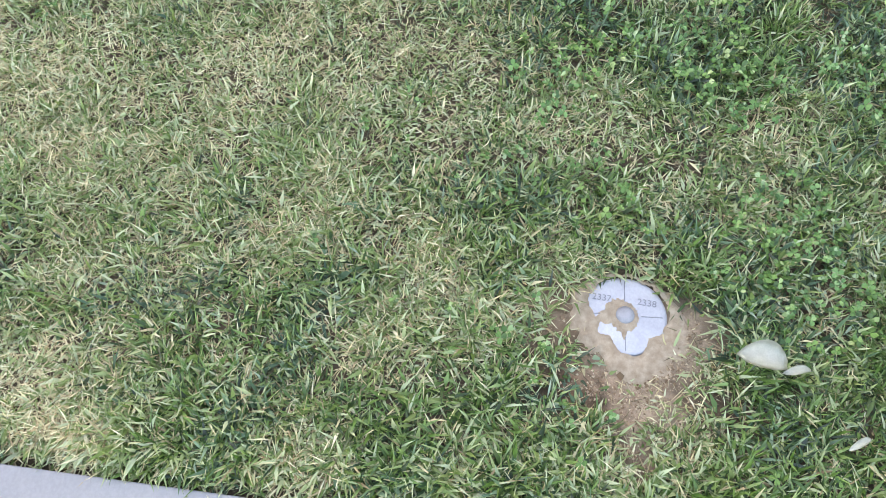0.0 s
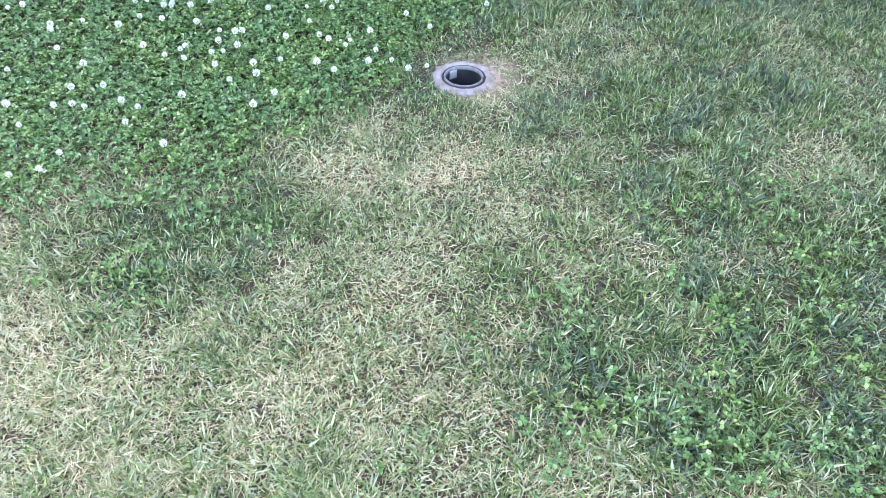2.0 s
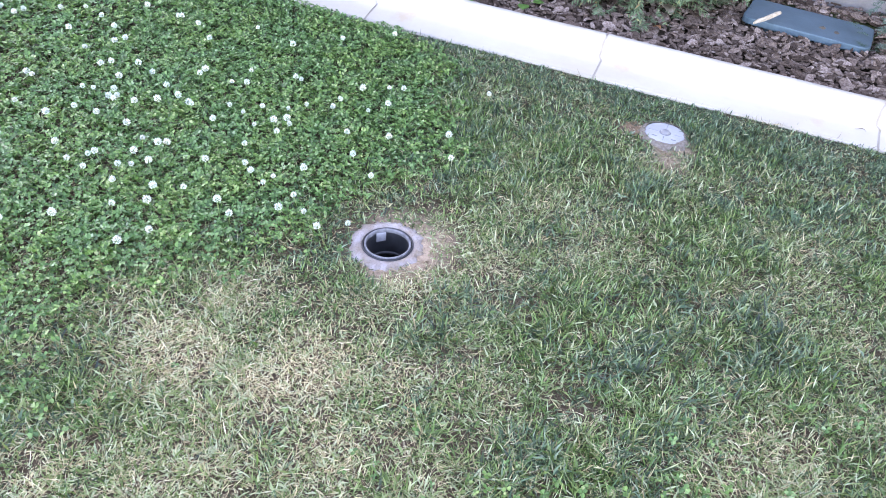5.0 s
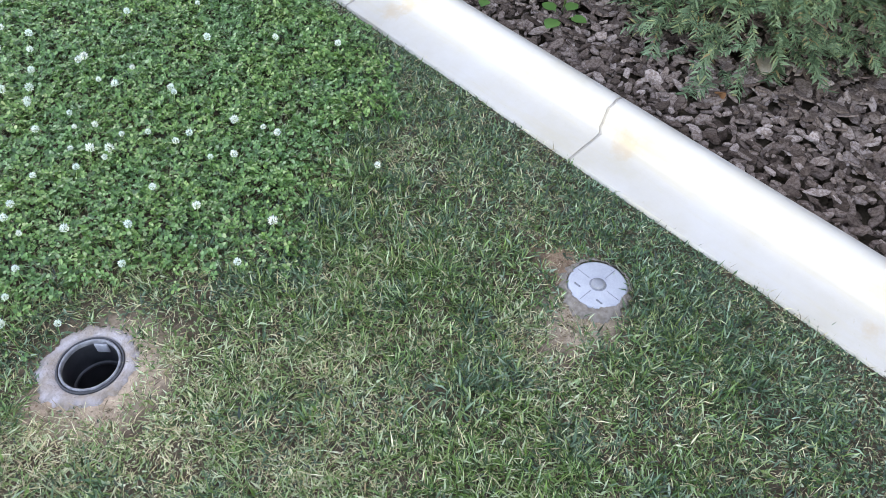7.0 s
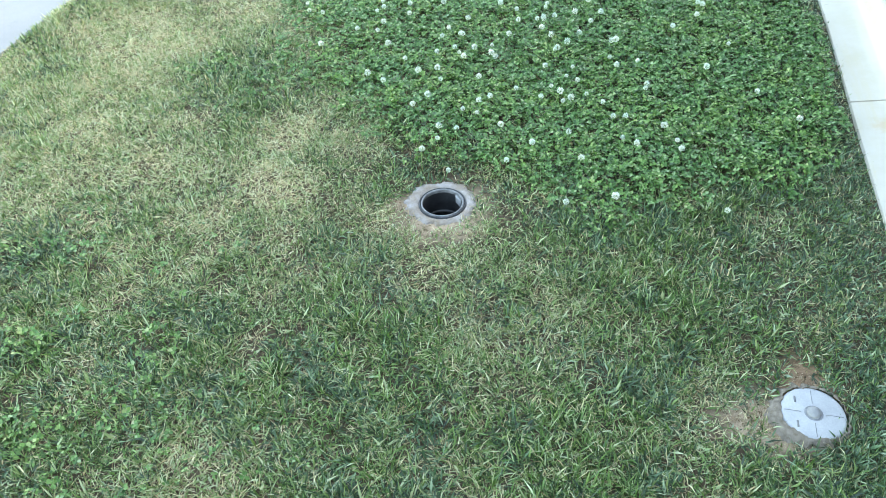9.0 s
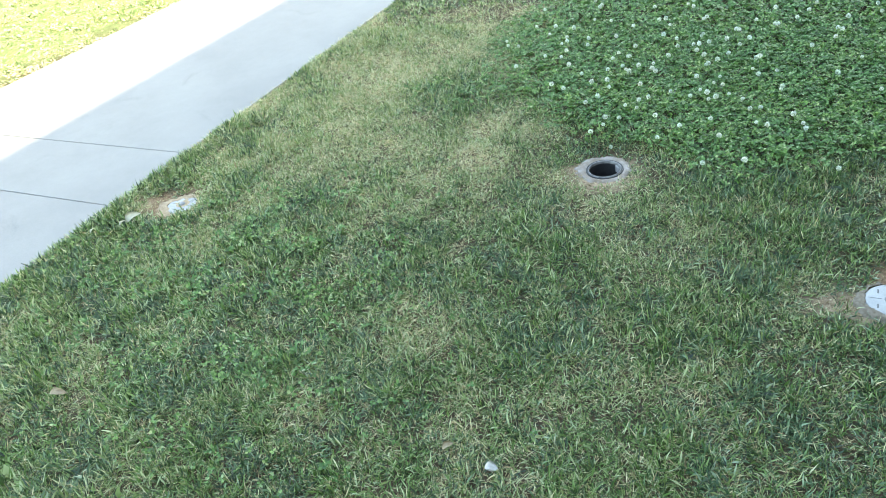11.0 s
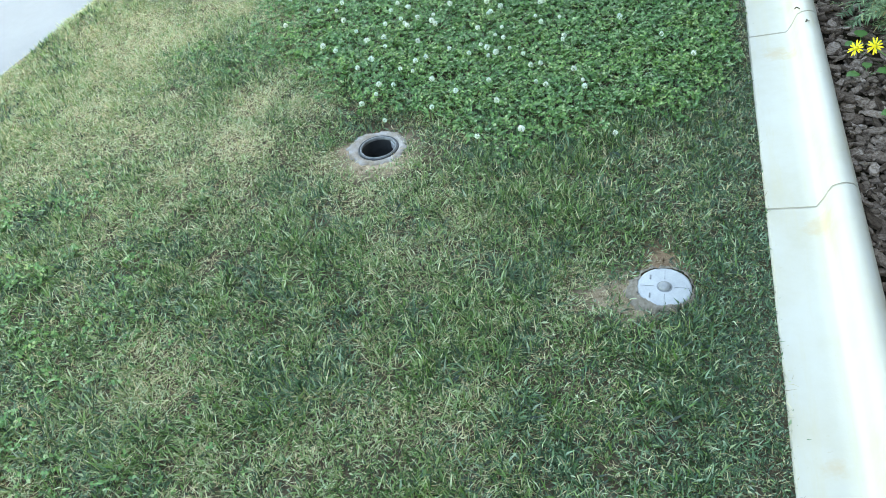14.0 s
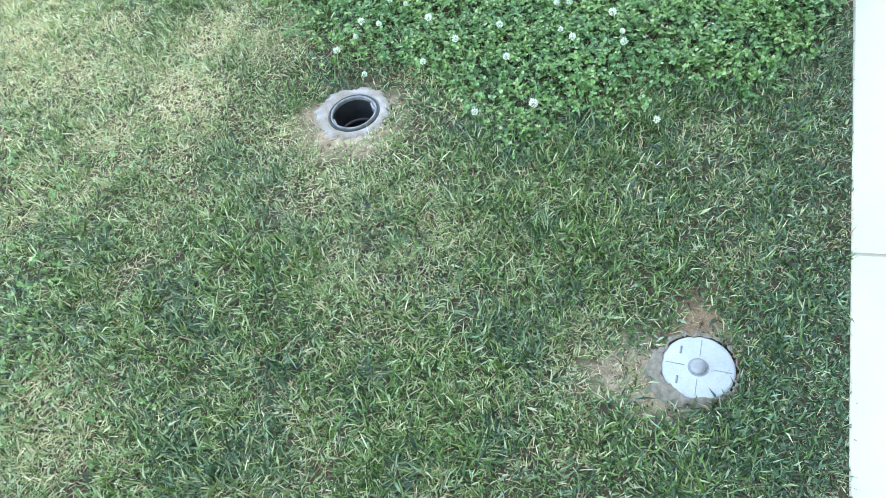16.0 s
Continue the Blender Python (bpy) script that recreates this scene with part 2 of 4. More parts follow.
def soil_material():
    m, nt, b = material("soil")
    c = ramp(nt, noise_out(nt, 40, 5.0, 0.7), [(0.3, (0.036, 0.025, 0.014)), (0.6, (0.08, 0.058, 0.036)), (0.8, (0.14, 0.108, 0.07))])
    geo = nt.nodes.new("ShaderNodeNewGeometry")
    wob = node(nt, "ShaderNodeTexNoise", Scale=22.0, Detail=4.0)
    nt.links.new(geo.outputs["Position"], wob.inputs["Vector"])
    for x, y, r, red in BARE:
        d = nt.nodes.new("ShaderNodeVectorMath")
        d.operation = "DISTANCE"
        nt.links.new(geo.outputs["Position"], d.inputs[0])
        d.inputs[1].default_value = (x, y, 0)
        s = nt.nodes.new("ShaderNodeMath")
        s.operation = "MULTIPLY_ADD"
        nt.links.new(wob.outputs["Fac"], s.inputs[0])
        s.inputs[1].default_value = 0.09
        nt.links.new(d.outputs["Value"], s.inputs[2])
        f = ramp(nt, s.outputs[0], [(max(0.0, r + 0.005), (1, 1, 1)), (r + 0.09, (0, 0, 0))])
        tone = tuple(a * (1 - red) + k * red for a, k in zip((0.43, 0.335, 0.235), (0.33, 0.165, 0.085)))
        grain = ramp(nt, noise_out(nt, 60, 6.0, 0.75), [(0.32, tuple(v * 0.45 for v in tone)), (0.52, tuple(v * 0.9 for v in tone)), (0.7, tuple(v * 1.15 for v in tone))])
        c = mixed(nt, f, c, grain)
    far = nt.nodes.new("ShaderNodeVectorMath")
    far.operation = "DISTANCE"
    nt.links.new(geo.outputs["Position"], far.inputs[0])
    far.inputs[1].default_value = (-1.5, 0.8, 0)
    span = nt.nodes.new("ShaderNodeMapRange")
    span.inputs[1].default_value, span.inputs[2].default_value = 2.65, 3.1
    nt.links.new(far.outputs["Value"], span.inputs[0])
    turf = ramp(nt, noise_out(nt, 14, 6.0, 0.75), [(0.3, (0.07, 0.1, 0.03)), (0.55, (0.15, 0.18, 0.07)), (0.75, (0.26, 0.25, 0.13))])
    c = mixed(nt, span.outputs[0], c, turf)
    nt.links.new(c, b.inputs["Base Color"])
    b.inputs["Roughness"].default_value = 0.95
    b.inputs["Specular IOR Level"].default_value = 0.2
    bumped(nt, b, noise_out(nt, 130, 4.0, 0.7), 0.8, 0.004)
    return m


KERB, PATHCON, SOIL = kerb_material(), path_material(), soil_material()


# ---- mesh helpers ----
def mesh_from(name, verts, faces, mats, slots=None, smooth=True):
    me = bpy.data.meshes.new(name)
    me.from_pydata(verts, [], faces)
    for m in mats:
        me.materials.append(m)
    if slots is not None:
        me.polygons.foreach_set("material_index", slots)
    if smooth:
        me.polygons.foreach_set("use_smooth", [True] * len(me.polygons))
    me.update()
    return me


def part(name, bm, mat, parent, label="", smooth=True):
    me = bpy.data.meshes.new(name)
    bm.to_mesh(me)
    bm.free()
    me.materials.append(mat)
    if smooth:
        me.polygons.foreach_set("use_smooth", [True] * len(me.polygons))
    ob = new(name, me)
    ob.parent = parent
    return tagged(ob, label)


def thing(name, m, label, category, group="", kind=""):
    ob = new(name)
    ob.matrix_world = m
    ob.empty_display_size = 0.05
    return tagged(ob, label, category, group, kind)


def lathe(profile, seg=48, wobble=0.0, seed=0):
    """A turned shape from (radius, z) pairs."""
    bm = bmesh.new()
    rings = []
    for i, (r, z) in enumerate(profile):
        if r == 0:
            rings.append([bm.verts.new((0, 0, z))])
            continue
        ring = []
        for k in range(seg):
            a = 2 * math.pi * k / seg
            rr = r * (1 + wobble * (noise.noise((math.cos(a) * 1.3 + seed, math.sin(a) * 1.3, 0.5)) + 0.35 * noise.noise((math.cos(a) * 5 + seed, math.sin(a) * 5, 2))))
            zz = z + wobble * 0.006 * noise.noise((math.cos(a) * 2 + seed, math.sin(a) * 2, r * 30 + 9))
            ring.append(bm.verts.new((rr * math.cos(a), rr * math.sin(a), zz)))
        rings.append(ring)
    for p, q in zip(rings, rings[1:]):
        for k in range(seg):
            a, b2 = p[k % len(p)], p[(k + 1) % len(p)]
            c, d = q[(k + 1) % len(q)], q[k % len(q)]
            f = [v for i, v in enumerate((a, b2, c, d)) if v not in (a, b2, c, d)[:i]]
            if len(f) > 2:
                bm.faces.new(f)
    bmesh.ops.recalc_face_normals(bm, faces=bm.faces)
    return bm


def box(sx, sy, sz, bevel=0.004, seg=2):
    bm = bmesh.new()
    bmesh.ops.create_cube(bm, size=1)
    bmesh.ops.scale(bm, vec=(sx, sy, sz), verts=bm.verts)
    if bevel:
        bmesh.ops.bevel(bm, geom=bm.edges[:], offset=bevel, segments=seg, affect="EDGES", profile=0.5)
    return bm


def tube(points, radii, seg=6):
    bm = bmesh.new()
    rings = []
    pts = [Vector(p) for p in points]
    for i, p in enumerate(pts):
        d = (pts[min(i + 1, len(pts) - 1)] - pts[max(i - 1, 0)]).normalized()
        u = d.orthogonal().normalized()
        v = d.cross(u)
        rings.append([bm.verts.new(p + radii[i] * (u * math.cos(k * 2 * math.pi / seg) + v * math.sin(k * 2 * math.pi / seg))) for k in range(seg)])
    for p, q in zip(rings, rings[1:]):
        for k in range(seg):
            bm.faces.new((p[k], p[(k + 1) % seg], q[(k + 1) % seg], q[k]))
    bm.faces.new(rings[0][::-1])
    bm.faces.new(rings[-1])
    return bm


def wave(x, y, s, seed):
    """Smooth noise in 0..1 for arrays of places."""
    t = np.zeros_like(x)
    r = np.random.default_rng(seed)
    for _ in range(14):
        a, k = r.uniform(0, 2 * np.pi), s * r.uniform(0.5, 1.9)
        t += np.sin(k * (x * np.cos(a) + y * np.sin(a)) + r.uniform(0, 6.28))
    return 0.5 + 0.5 * np.tanh(t / 3.2)


HOLE = (-0.79, 0.486)
DISC = (-2.232, 0.081)


def ground_z(x, y):
    near = np.clip(1 - np.hypot(x + 1, y - 0.5) / 5, 0, 1)
    dip = 0.017 * np.exp(-((x - HOLE[0]) ** 2 + (y - HOLE[1]) ** 2) / 0.018)
    t = np.clip((-1.1 - x) / 1.25, 0, 1)
    dip = dip + 0.053 * t * t * (3 - 2 * t) + 0.014 * np.exp(-((x - DISC[0]) ** 2 + (y - DISC[1]) ** 2) / 0.012)
    t = np.clip((path_near(y) + 0.05 - x) / 0.05, 0, 1)
    dip = dip + 0.033 * t * t * (3 - 2 * t)
    return -0.007 - dip + near * 0.008 * (wave(x, y, 9, 3) - 0.5)


def path_near(y):
    return -2.533 + 0.045 * y


def path_far(y):
    return -4.307 + 0.1015 * y


# ---- ground, path, kerb, house wall ----
def build_ground():
    """One sheet out to the horizon, with the opening for the sunken vase."""
    radii = [0.0565, 0.07, 0.09, 0.12] + [0.16 * 1.06 ** i for i in range(64)] + [8, 14, 30, 80, 300, 2500]
    seg = 160
    v, f = [], []
    for r in radii:
        for k in range(seg):
            a = 2 * math.pi * k / seg
            x, y = HOLE[0] + r * math.cos(a), HOLE[1] + r * math.sin(a)
            v.append((x, y, float(ground_z(np.array([x]), np.array([y]))[0])))
    for i in range(len(radii) - 1):
        for k in range(seg):
            f.append((i * seg + k, (i + 1) * seg + k, (i + 1) * seg + (k + 1) % seg, i * seg + (k + 1) % seg))
    tagged(new("ground", mesh_from("ground", v, f, [SOIL])), "brown sandy lawn soil with bare spots", "ground", kind="structure")


def build_path():
    road = thing("pavement", pose(0, 0, 0), "pale grey concrete garden path with shallow joints", "path", kind="structure")
    cuts = [-6, -4.2, -2.5, -2.1, 0.025, 0.43, 2.23, 2.61, 4.43, 4.85, 6.7, 9, 12]
    for a, b in zip(cuts, cuts[1:]):
        bm = bmesh.new()
        g = 0.0015
        pts = [(path_near(a + g), a + g), (path_near(b - g), b - g), (path_far(b - g), b - g), (path_far(a + g), a + g)]
        lo = [bm.verts.new((x, y, -0.14)) for x, y in pts]
        hi = [bm.verts.new((x, y, -0.070)) for x, y in pts]
        bm.faces.new(lo)
        top = bm.faces.new(hi[::-1])
        for k in range(4):
            bm.faces.new((lo[k], hi[k], hi[(k + 1) % 4], lo[(k + 1) % 4]))
        bmesh.ops.recalc_face_normals(bm, faces=bm.faces)
        bmesh.ops.bevel(bm, geom=list(top.edges), offset=0.0015, segments=2, affect="EDGES")
        part("slab", bm, PATHCON, road, smooth=False)
    bm = bmesh.new()
    bm.faces.new([bm.verts.new(p) for p in ((path_near(-6) - 0.003, -6, -0.074), (path_near(12) - 0.003, 12, -0.074), (path_far(12) + 0.003, 12, -0.074), (path_far(-6) + 0.003, -6, -0.074))])
    part("joint_bed", bm, PATHCON, road, smooth=False)


KERB_PROFILE = [(0.224, -0.06), (0.224, -0.004), (0.227, 0.001), (0.298, 0.010), (0.327, 0.014), (0.336, 0.021), (0.341, 0.035), (0.345, 0.052), (0.351, 0.067), (0.361, 0.077),
                (0.376, 0.081), (0.392, 0.078), (0.403, 0.068), (0.409, 0.050), (0.411, -0.05)]


def build_kerb():
    kerb = thing("kerb", pose(0, 0, 0), "white painted concrete edging kerb with a flat apron and rolled top", "kerb", kind="structure")
    cuts = [-4.8, -4.0, -3.15, -2.3, -1.43, -0.574, 0.268, 1.07, 1.88, 2.70, 3.5, 4.3, 5.1, 6.0]
    for a, b in zip(cuts, cuts[1:]):
        bm = bmesh.new()
        rows = []
        n = 14
        for i in range(n + 1):
            y = a + 0.0034 + (b - a - 0.0068) * i / n
            row = []
            for j, (x, z) in enumerate(KERB_PROFILE):
                jag = 0.006 * noise.noise((x * 30, a * 7 if i == 0 else b * 7, 1)) + (0.011 if 4 < j < 9 else 0.006 if j > 8 else 0) if i in (0, n) else 0
                w = 0.001 * noise.noise((x * 12, y * 5, 4))
                row.append(bm.verts.new((x + w, y + jag, z + w * 0.7)))
            rows.append(row)
        for p, q in zip(rows, rows[1:]):
            for k in range(len(p) - 1):
                bm.faces.new((p[k], q[k], q[k + 1], p[k + 1]))
        bm.faces.new(rows[0])
        bm.faces.new(rows[-1][::-1])
        bmesh.ops.recalc_face_normals(bm, faces=bm.faces)
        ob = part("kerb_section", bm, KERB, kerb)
        ob.data.set_sharp_from_angle(angle=radians(50))
    bm = bmesh.new()
    inner = [(0.38 + (x - 0.38) * 0.98, z - 0.002) for x, z in KERB_PROFILE]
    a = [bm.verts.new((x, -4.8, z)) for x, z in inner]
    b = [bm.verts.new((x, 6.0, z)) for x, z in inner]
    for k in range(len(a) - 1):
        bm.faces.new((a[k], b[k], b[k + 1], a[k + 1]))
    part("joint_filler", bm, JOINT, kerb, "brown dirt-filled joint")


WALL_X = 1.30


def build_house():
    """The house beside the bed, whose shade lies over the lawn."""
    wall = thing("wall_east", pose(0, 0, 0), "pale brick house wall behind the planting bed", "wall", kind="structure")
    y0, y1, z0, z1 = -9.0, 4.23, 3.78, 2.87
    bm = bmesh.new()
    v = [bm.verts.new(p) for p in ((WALL_X, y0, -0.1), (WALL_X, y1, -0.1), (WALL_X, y1, z1), (WALL_X, y0, z0),
                                   (WALL_X + 6, y0, -0.1), (WALL_X + 6, y1, -0.1), (WALL_X + 6, y1, z1), (WALL_X + 6, y0, z0))]
    for q in ((0, 1, 2, 3), (4, 7, 6, 5), (0, 4, 5, 1), (1, 5, 6, 2), (2, 6, 7, 3), (3, 7, 4, 0)):
        bm.faces.new([v[i] for i in q])
    bmesh.ops.recalc_face_normals(bm, faces=bm.faces)
    part("wall_core", bm, MORTAR, wall, smooth=False)
    length, height = 0.39, 0.095
    me = None
    for row in range(8):
        for col in range(-3, 4):
            y = -0.5 + col * (length + 0.01) + (row % 2) * 0.2
            if me is None:
                b = part("brick", box(0.03, length, height, 0.004, 1), BRICK, wall, smooth=False)
                me = b.data
            else:
                b = new("brick", me)
                b.parent = wall
            b.location = (WALL_X - 0.006 + 0.002 * math.sin(col * 5 + row * 3), y, 0.025 + row * (height + 0.01))


# ---- lawn ----
def kerb_edge(y):
    """How far the grass reaches over the kerb's apron."""
    return 0.226 + 0.014 * np.clip(-y / 0.5, 0, 1)


def spread(n, x0, x1, y0, y1):
    return rng.uniform(x0, x1, n), rng.uniform(y0, y1, n)


# dry patches: x, y, radius, strength
DRY = [(-1.89, 1.0, 0.1, 0.84), (-2.02, 0.92, 0.08, 0.84), (-1.91, 0.87, 0.06, 0.62), (-2.38, 0.86, 0.07, 0.84), (-2.45, 0.8, 0.08, 0.84), (-1.89, 0.51, 0.06, 0.75),
       (-1.77, 0.49, 0.06, 0.62), (-2.05, 0.53, 0.07, 0.6), (-2.08, 0.75, 0.1, 0.5), (-2.09, 0.88, 0.07, 0.6), (-1.97, 0.63, 0.08, 0.45), (-2.17, 0.16, 0.08, 0.6),
       (-2.23, 0.19, 0.06, 0.57), (-2.33, 0.03, 0.07, 0.62), (-2.43, 0.08, 0.06, 0.62), (-1.27, 0.68, 0.09, 0.97), (-1.21, 0.47, 0.1, 0.9), (-1.48, 0.49, 0.12, 0.55),
       (-1.11, 0.69, 0.08, 0.6), (-1.03, -0.37, 0.12, 0.5), (-1.92, 1.02, 0.07, 0.79), (-1.93, 0.84, 0.05, 0.75), (-2.03, 0.91, 0.07, 0.7), (-1.76, 0.48, 0.1, 0.55),
       (-1.27, 0.69, 0.07, 0.97), (-1.25, 0.51, 0.07, 0.97), (-1.99, 1.1, 0.09, 0.7), (-2.42, 0.83, 0.06, 0.7), (-1.06, -0.36, 0.08, 0.55), (-1.11, -0.3, 0.05, 0.6),
       (-1.19, -0.69, 0.07, 0.55), (-0.18, -0.01, 0.07, 0.5), (-0.92, 0.4, 0.07, 0.6), (-0.72, 0.36, 0.07, 0.5), (-1.11, 0.25, 0.05, 0.5), (-1.9, 1.3, 0.12, 0.6),
       (-0.16, -0.05, 0.06, 0.45)]


# thick dark green tussocks: x, y, radius
TUSSOCK = [(-1.54, 0.97, 0.20), (-1.42, 0.84, 0.12), (-1.72, 0.13, 0.13), (-0.42, 0.42, 0.12), (-0.25, 0.45, 0.10), (-0.75, -0.35, 0.15), (-0.2, 0.25, 0.10),
           (-2.15, 0.22, 0.10), (-2.13, -0.02, 0.05), (-2.2, -0.04, 0.07), (-2.26, -0.06, 0.06), (-1.2, -0.1, 0.13), (-1.0, -0.5, 0.15), (-0.5, -0.15, 0.12), (-0.9, 0.1, 0.10)]


def tussock(x, y):
    t = np.zeros_like(x)
    for px, py, r in TUSSOCK:
        rr = r * (0.7 + 0.6 * wave(x, y, 30, 15))
        t = np.maximum(t, np.exp(-((x - px) ** 2 + (y - py) ** 2) / (rr * rr)))
    return t


def dryness(x, y):
    cut = 0.33 + 0.22 * np.clip((-x - 2.1) / 0.3, 0, 1)
    west = 1 / (1 + np.exp(-(y - cut) * 9)) / (1 + np.exp(-(-x - 1.02) * 7)) * np.clip(1.25 - 0.3 * y, 0.4, 1)
    d = 0.12 + 0.4 * west + 0.34 * (wave(x, y, 7, 21) - 0.45) + 0.36 * (wave(x, y, 24, 22) - 0.5)
    # less dry towards the kerb, so the greener colour also carries the house's shade
    d = d * (1 - 0.85 * tussock(x, y)) * (1 - 0.5 / (1 + np.exp(-(x + 0.35) * 8)))
    for px, py, r, s in DRY:
        rr = r * (0.9 + 0.6 * wave(x, y, 40, 5))
        d = np.maximum(d, s * np.exp(-((x - px) ** 2 + (y - py) ** 2) / (rr * rr)))
    return np.clip(d, 0.03, 0.97)


def bareness(x, y):
    b = np.zeros_like(x)
    for px, py, r, _ in BARE:
        rr = r * (0.5 + 1.0 * wave(x, y, 45, 8))
        b = np.maximum(b, np.clip(1.5 - np.hypot(x - px, y - py) / rr, 0, 1))
    return b


def clover_density(x, y):
    """The clover patch north of the vase, thinning out round its rim, and a few loose spots."""
    e = 0.16 * (wave(x, y, 8, 31) - 0.5) + 0.1 * (wave(x, y, 25, 32) - 0.5)
    south = (y + e) - np.interp(x, [-1.7, -1.5, -1.2, -0.85, -0.6, -0.35, -0.1, 0.23], [1.3, 1.2, 0.9, 0.64, 0.60, 0.57, 0.63, 0.88])
    d = np.clip(south / 0.24 + 0.4, 0, 1) * np.clip((x + e + 1.46 - 0.12 * (y - 1.2)) / 0.45 + 0.5, 0, 1) * np.clip((0.19 - x + e) / 0.1, 0, 1) * np.clip((2.9 - y) / 0.5, 0, 1)
    for px, py, r, s in ((-1.75, -0.05, 0.3, 0.26), (-2.0, -0.22, 0.35, 0.26), (-1.5, 1.05, 0.2, 0.35), (-1.35, -0.35, 0.3, 0.15), (-1.45, -0.6, 0.4, 0.15)):
        d = np.maximum(d, s * np.exp(-((x - px) ** 2 + (y - py) ** 2) / (r * r)) * (wave(x, y, 18, 33) > 0.45))
    return d


def blades(x, y, length, width, lean, bend, azim, slots, lift=0.0):
    """Bent narrow blades, widest near the middle and pointed at both ends."""
    n = len(x)
    z = ground_z(x, y) - 0.003 + lift
    dx, dy = np.cos(azim), np.sin(azim)
    tw = azim + np.pi / 2 + rng.normal(0, 0.45, n)
    tilt = rng.normal(0, 0.35, n)
    s = width * 0.5
    pts = np.empty((n, 4, 3), np.float32)
    pts[:, 0] = np.stack([x, y, z], 1)
    th = np.clip(lean, 0, 1.6)
    px, py, pz = x + dx * np.sin(th) * 0.5 * length, y + dy * np.sin(th) * 0.5 * length, np.maximum(z + np.cos(th) * 0.5 * length, z + 0.004)
    pts[:, 1] = np.stack([px - np.cos(tw) * s, py - np.sin(tw) * s, pz - s * tilt], 1)
    pts[:, 2] = np.stack([px + np.cos(tw) * s, py + np.sin(tw) * s, pz + s * tilt], 1)
    th = np.clip(lean + bend, 0, 1.75)
    pts[:, 3] = np.stack([px + dx * np.sin(th) * 0.5 * length, py + dy * np.sin(th) * 0.5 * length, np.maximum(pz + np.cos(th) * 0.5 * length, z + 0.003)], 1)
    base = (np.arange(n) * 4)[:, None]
    tris = np.concatenate([base + np.array([0, 2, 1]), base + np.array([1, 2, 3])], 1).reshape(-1, 3)
    return pts.reshape(-1, 3), np.empty((0, 4), np.int32), tris, np.empty(0, np.int32), np.repeat(slots, 2)


def stuff_mesh(name, v, quads, tris, qs, ts, mats, smooth=True):
    me = bpy.data.meshes.new(name)
    nq, ntr = len(quads), len(tris)
    me.vertices.add(len(v))
    me.vertices.foreach_set("co", np.ascontiguousarray(v, np.float32).ravel())
    me.loops.add(nq * 4 + ntr * 3)
    me.polygons.add(nq + ntr)
    me.loops.foreach_set("vertex_index", np.concatenate([quads.ravel(), tris.ravel()]).astype(np.int32))
    me.polygons.foreach_set("loop_start", np.concatenate([np.arange(nq) * 4, nq * 4 + np.arange(ntr) * 3]).astype(np.int32))
    me.polygons.foreach_set("material_index", np.concatenate([qs, ts]).astype(np.int32))
    me.polygons.foreach_set("use_smooth", np.full(nq + ntr, smooth))
    for m in mats:
        me.materials.append(m)
    me.update(calc_edges=True)
    return me


def lawn(name, label, tuft, size, wide, sun_pale=0.0, lit=0.0):
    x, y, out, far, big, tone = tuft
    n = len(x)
    # both shifts add paler blades; on the far lawn they paint in sunlight
    d = np.clip(dryness(x, y) + sun_pale, 0, 1)
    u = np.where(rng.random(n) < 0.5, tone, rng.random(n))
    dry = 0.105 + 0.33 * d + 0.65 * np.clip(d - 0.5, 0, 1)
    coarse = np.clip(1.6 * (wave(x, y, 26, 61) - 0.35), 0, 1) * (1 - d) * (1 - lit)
    # bluer, shorter grass by the kerb, darkened to paint in the house's shade
    kerb_shade = 1 / (1 + np.exp(-(x - 0.02 + 0.3 * np.clip(-y - 0.1, 0, 1)) * 12))
    coarse = np.maximum(coarse, 0.92 * kerb_shade)
    slots = np.where(u < dry * (1 - 0.4 * kerb_shade), 2, np.where(u < dry + (0.12 + 1.1 * d + lit) * (1 - 0.75 * kerb_shade), 1, np.where(rng.random(n) < coarse, 3, 0))).astype(np.int32)
    lush = wave(x, y, 11, 41)
    tall = np.clip(0.8 + 0.45 * lush - 0.5 * d + 0.32 * tussock(x, y), 0.4, 1.45) * (1 - 0.25 * kerb_shade - 0.3 / (1 + np.exp(-(x - 0.19) * 60)))
    tall = tall * (1 - 0.4 * np.exp(-(x * x + y * y) / 0.012) - 0.45 * np.exp(-((x - DISC[0] + 0.04) ** 2 + (y - DISC[1] - 0.01) ** 2) / 0.008) - 0.35 * np.exp(-((x - HOLE[0]) ** 2 + (y - HOLE[1]) ** 2) / 0.02))
    near = 1 + 0.38 / (1 + np.exp((x + 1.75) * 6))
    length = size * near * tall * big * np.clip(rng.lognormal(0, 0.3, n), 0.45, 1.6)
    length = np.where(length > 0.036, 0.036 + 0.35 * (length - 0.036), length)
    width = wide * near * np.clip(rng.lognormal(-0.08, 0.32, n), 0.4, 1.7) * np.where(slots == 2, 0.7, np.where(slots == 3, 1.2, 1))
    lean = np.abs(0.55 + 0.4 * far + rng.normal(0, 0.3, n)) + 0.3 * d + np.where(slots == 2, 0.25, 0)
    bend = rng.normal(0.25, 0.4, n)
    azim = np.where(rng.random(n) < 0.62, out + rng.normal(0, 0.6, n), rng.uniform(0, 6.283, n))
    v, q, t, qs, ts = blades(x, y, length, width, lean, bend, azim, slots)
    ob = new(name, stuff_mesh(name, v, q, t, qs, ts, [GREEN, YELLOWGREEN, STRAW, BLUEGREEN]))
    return tagged(ob, label, "grass", kind="stuff")


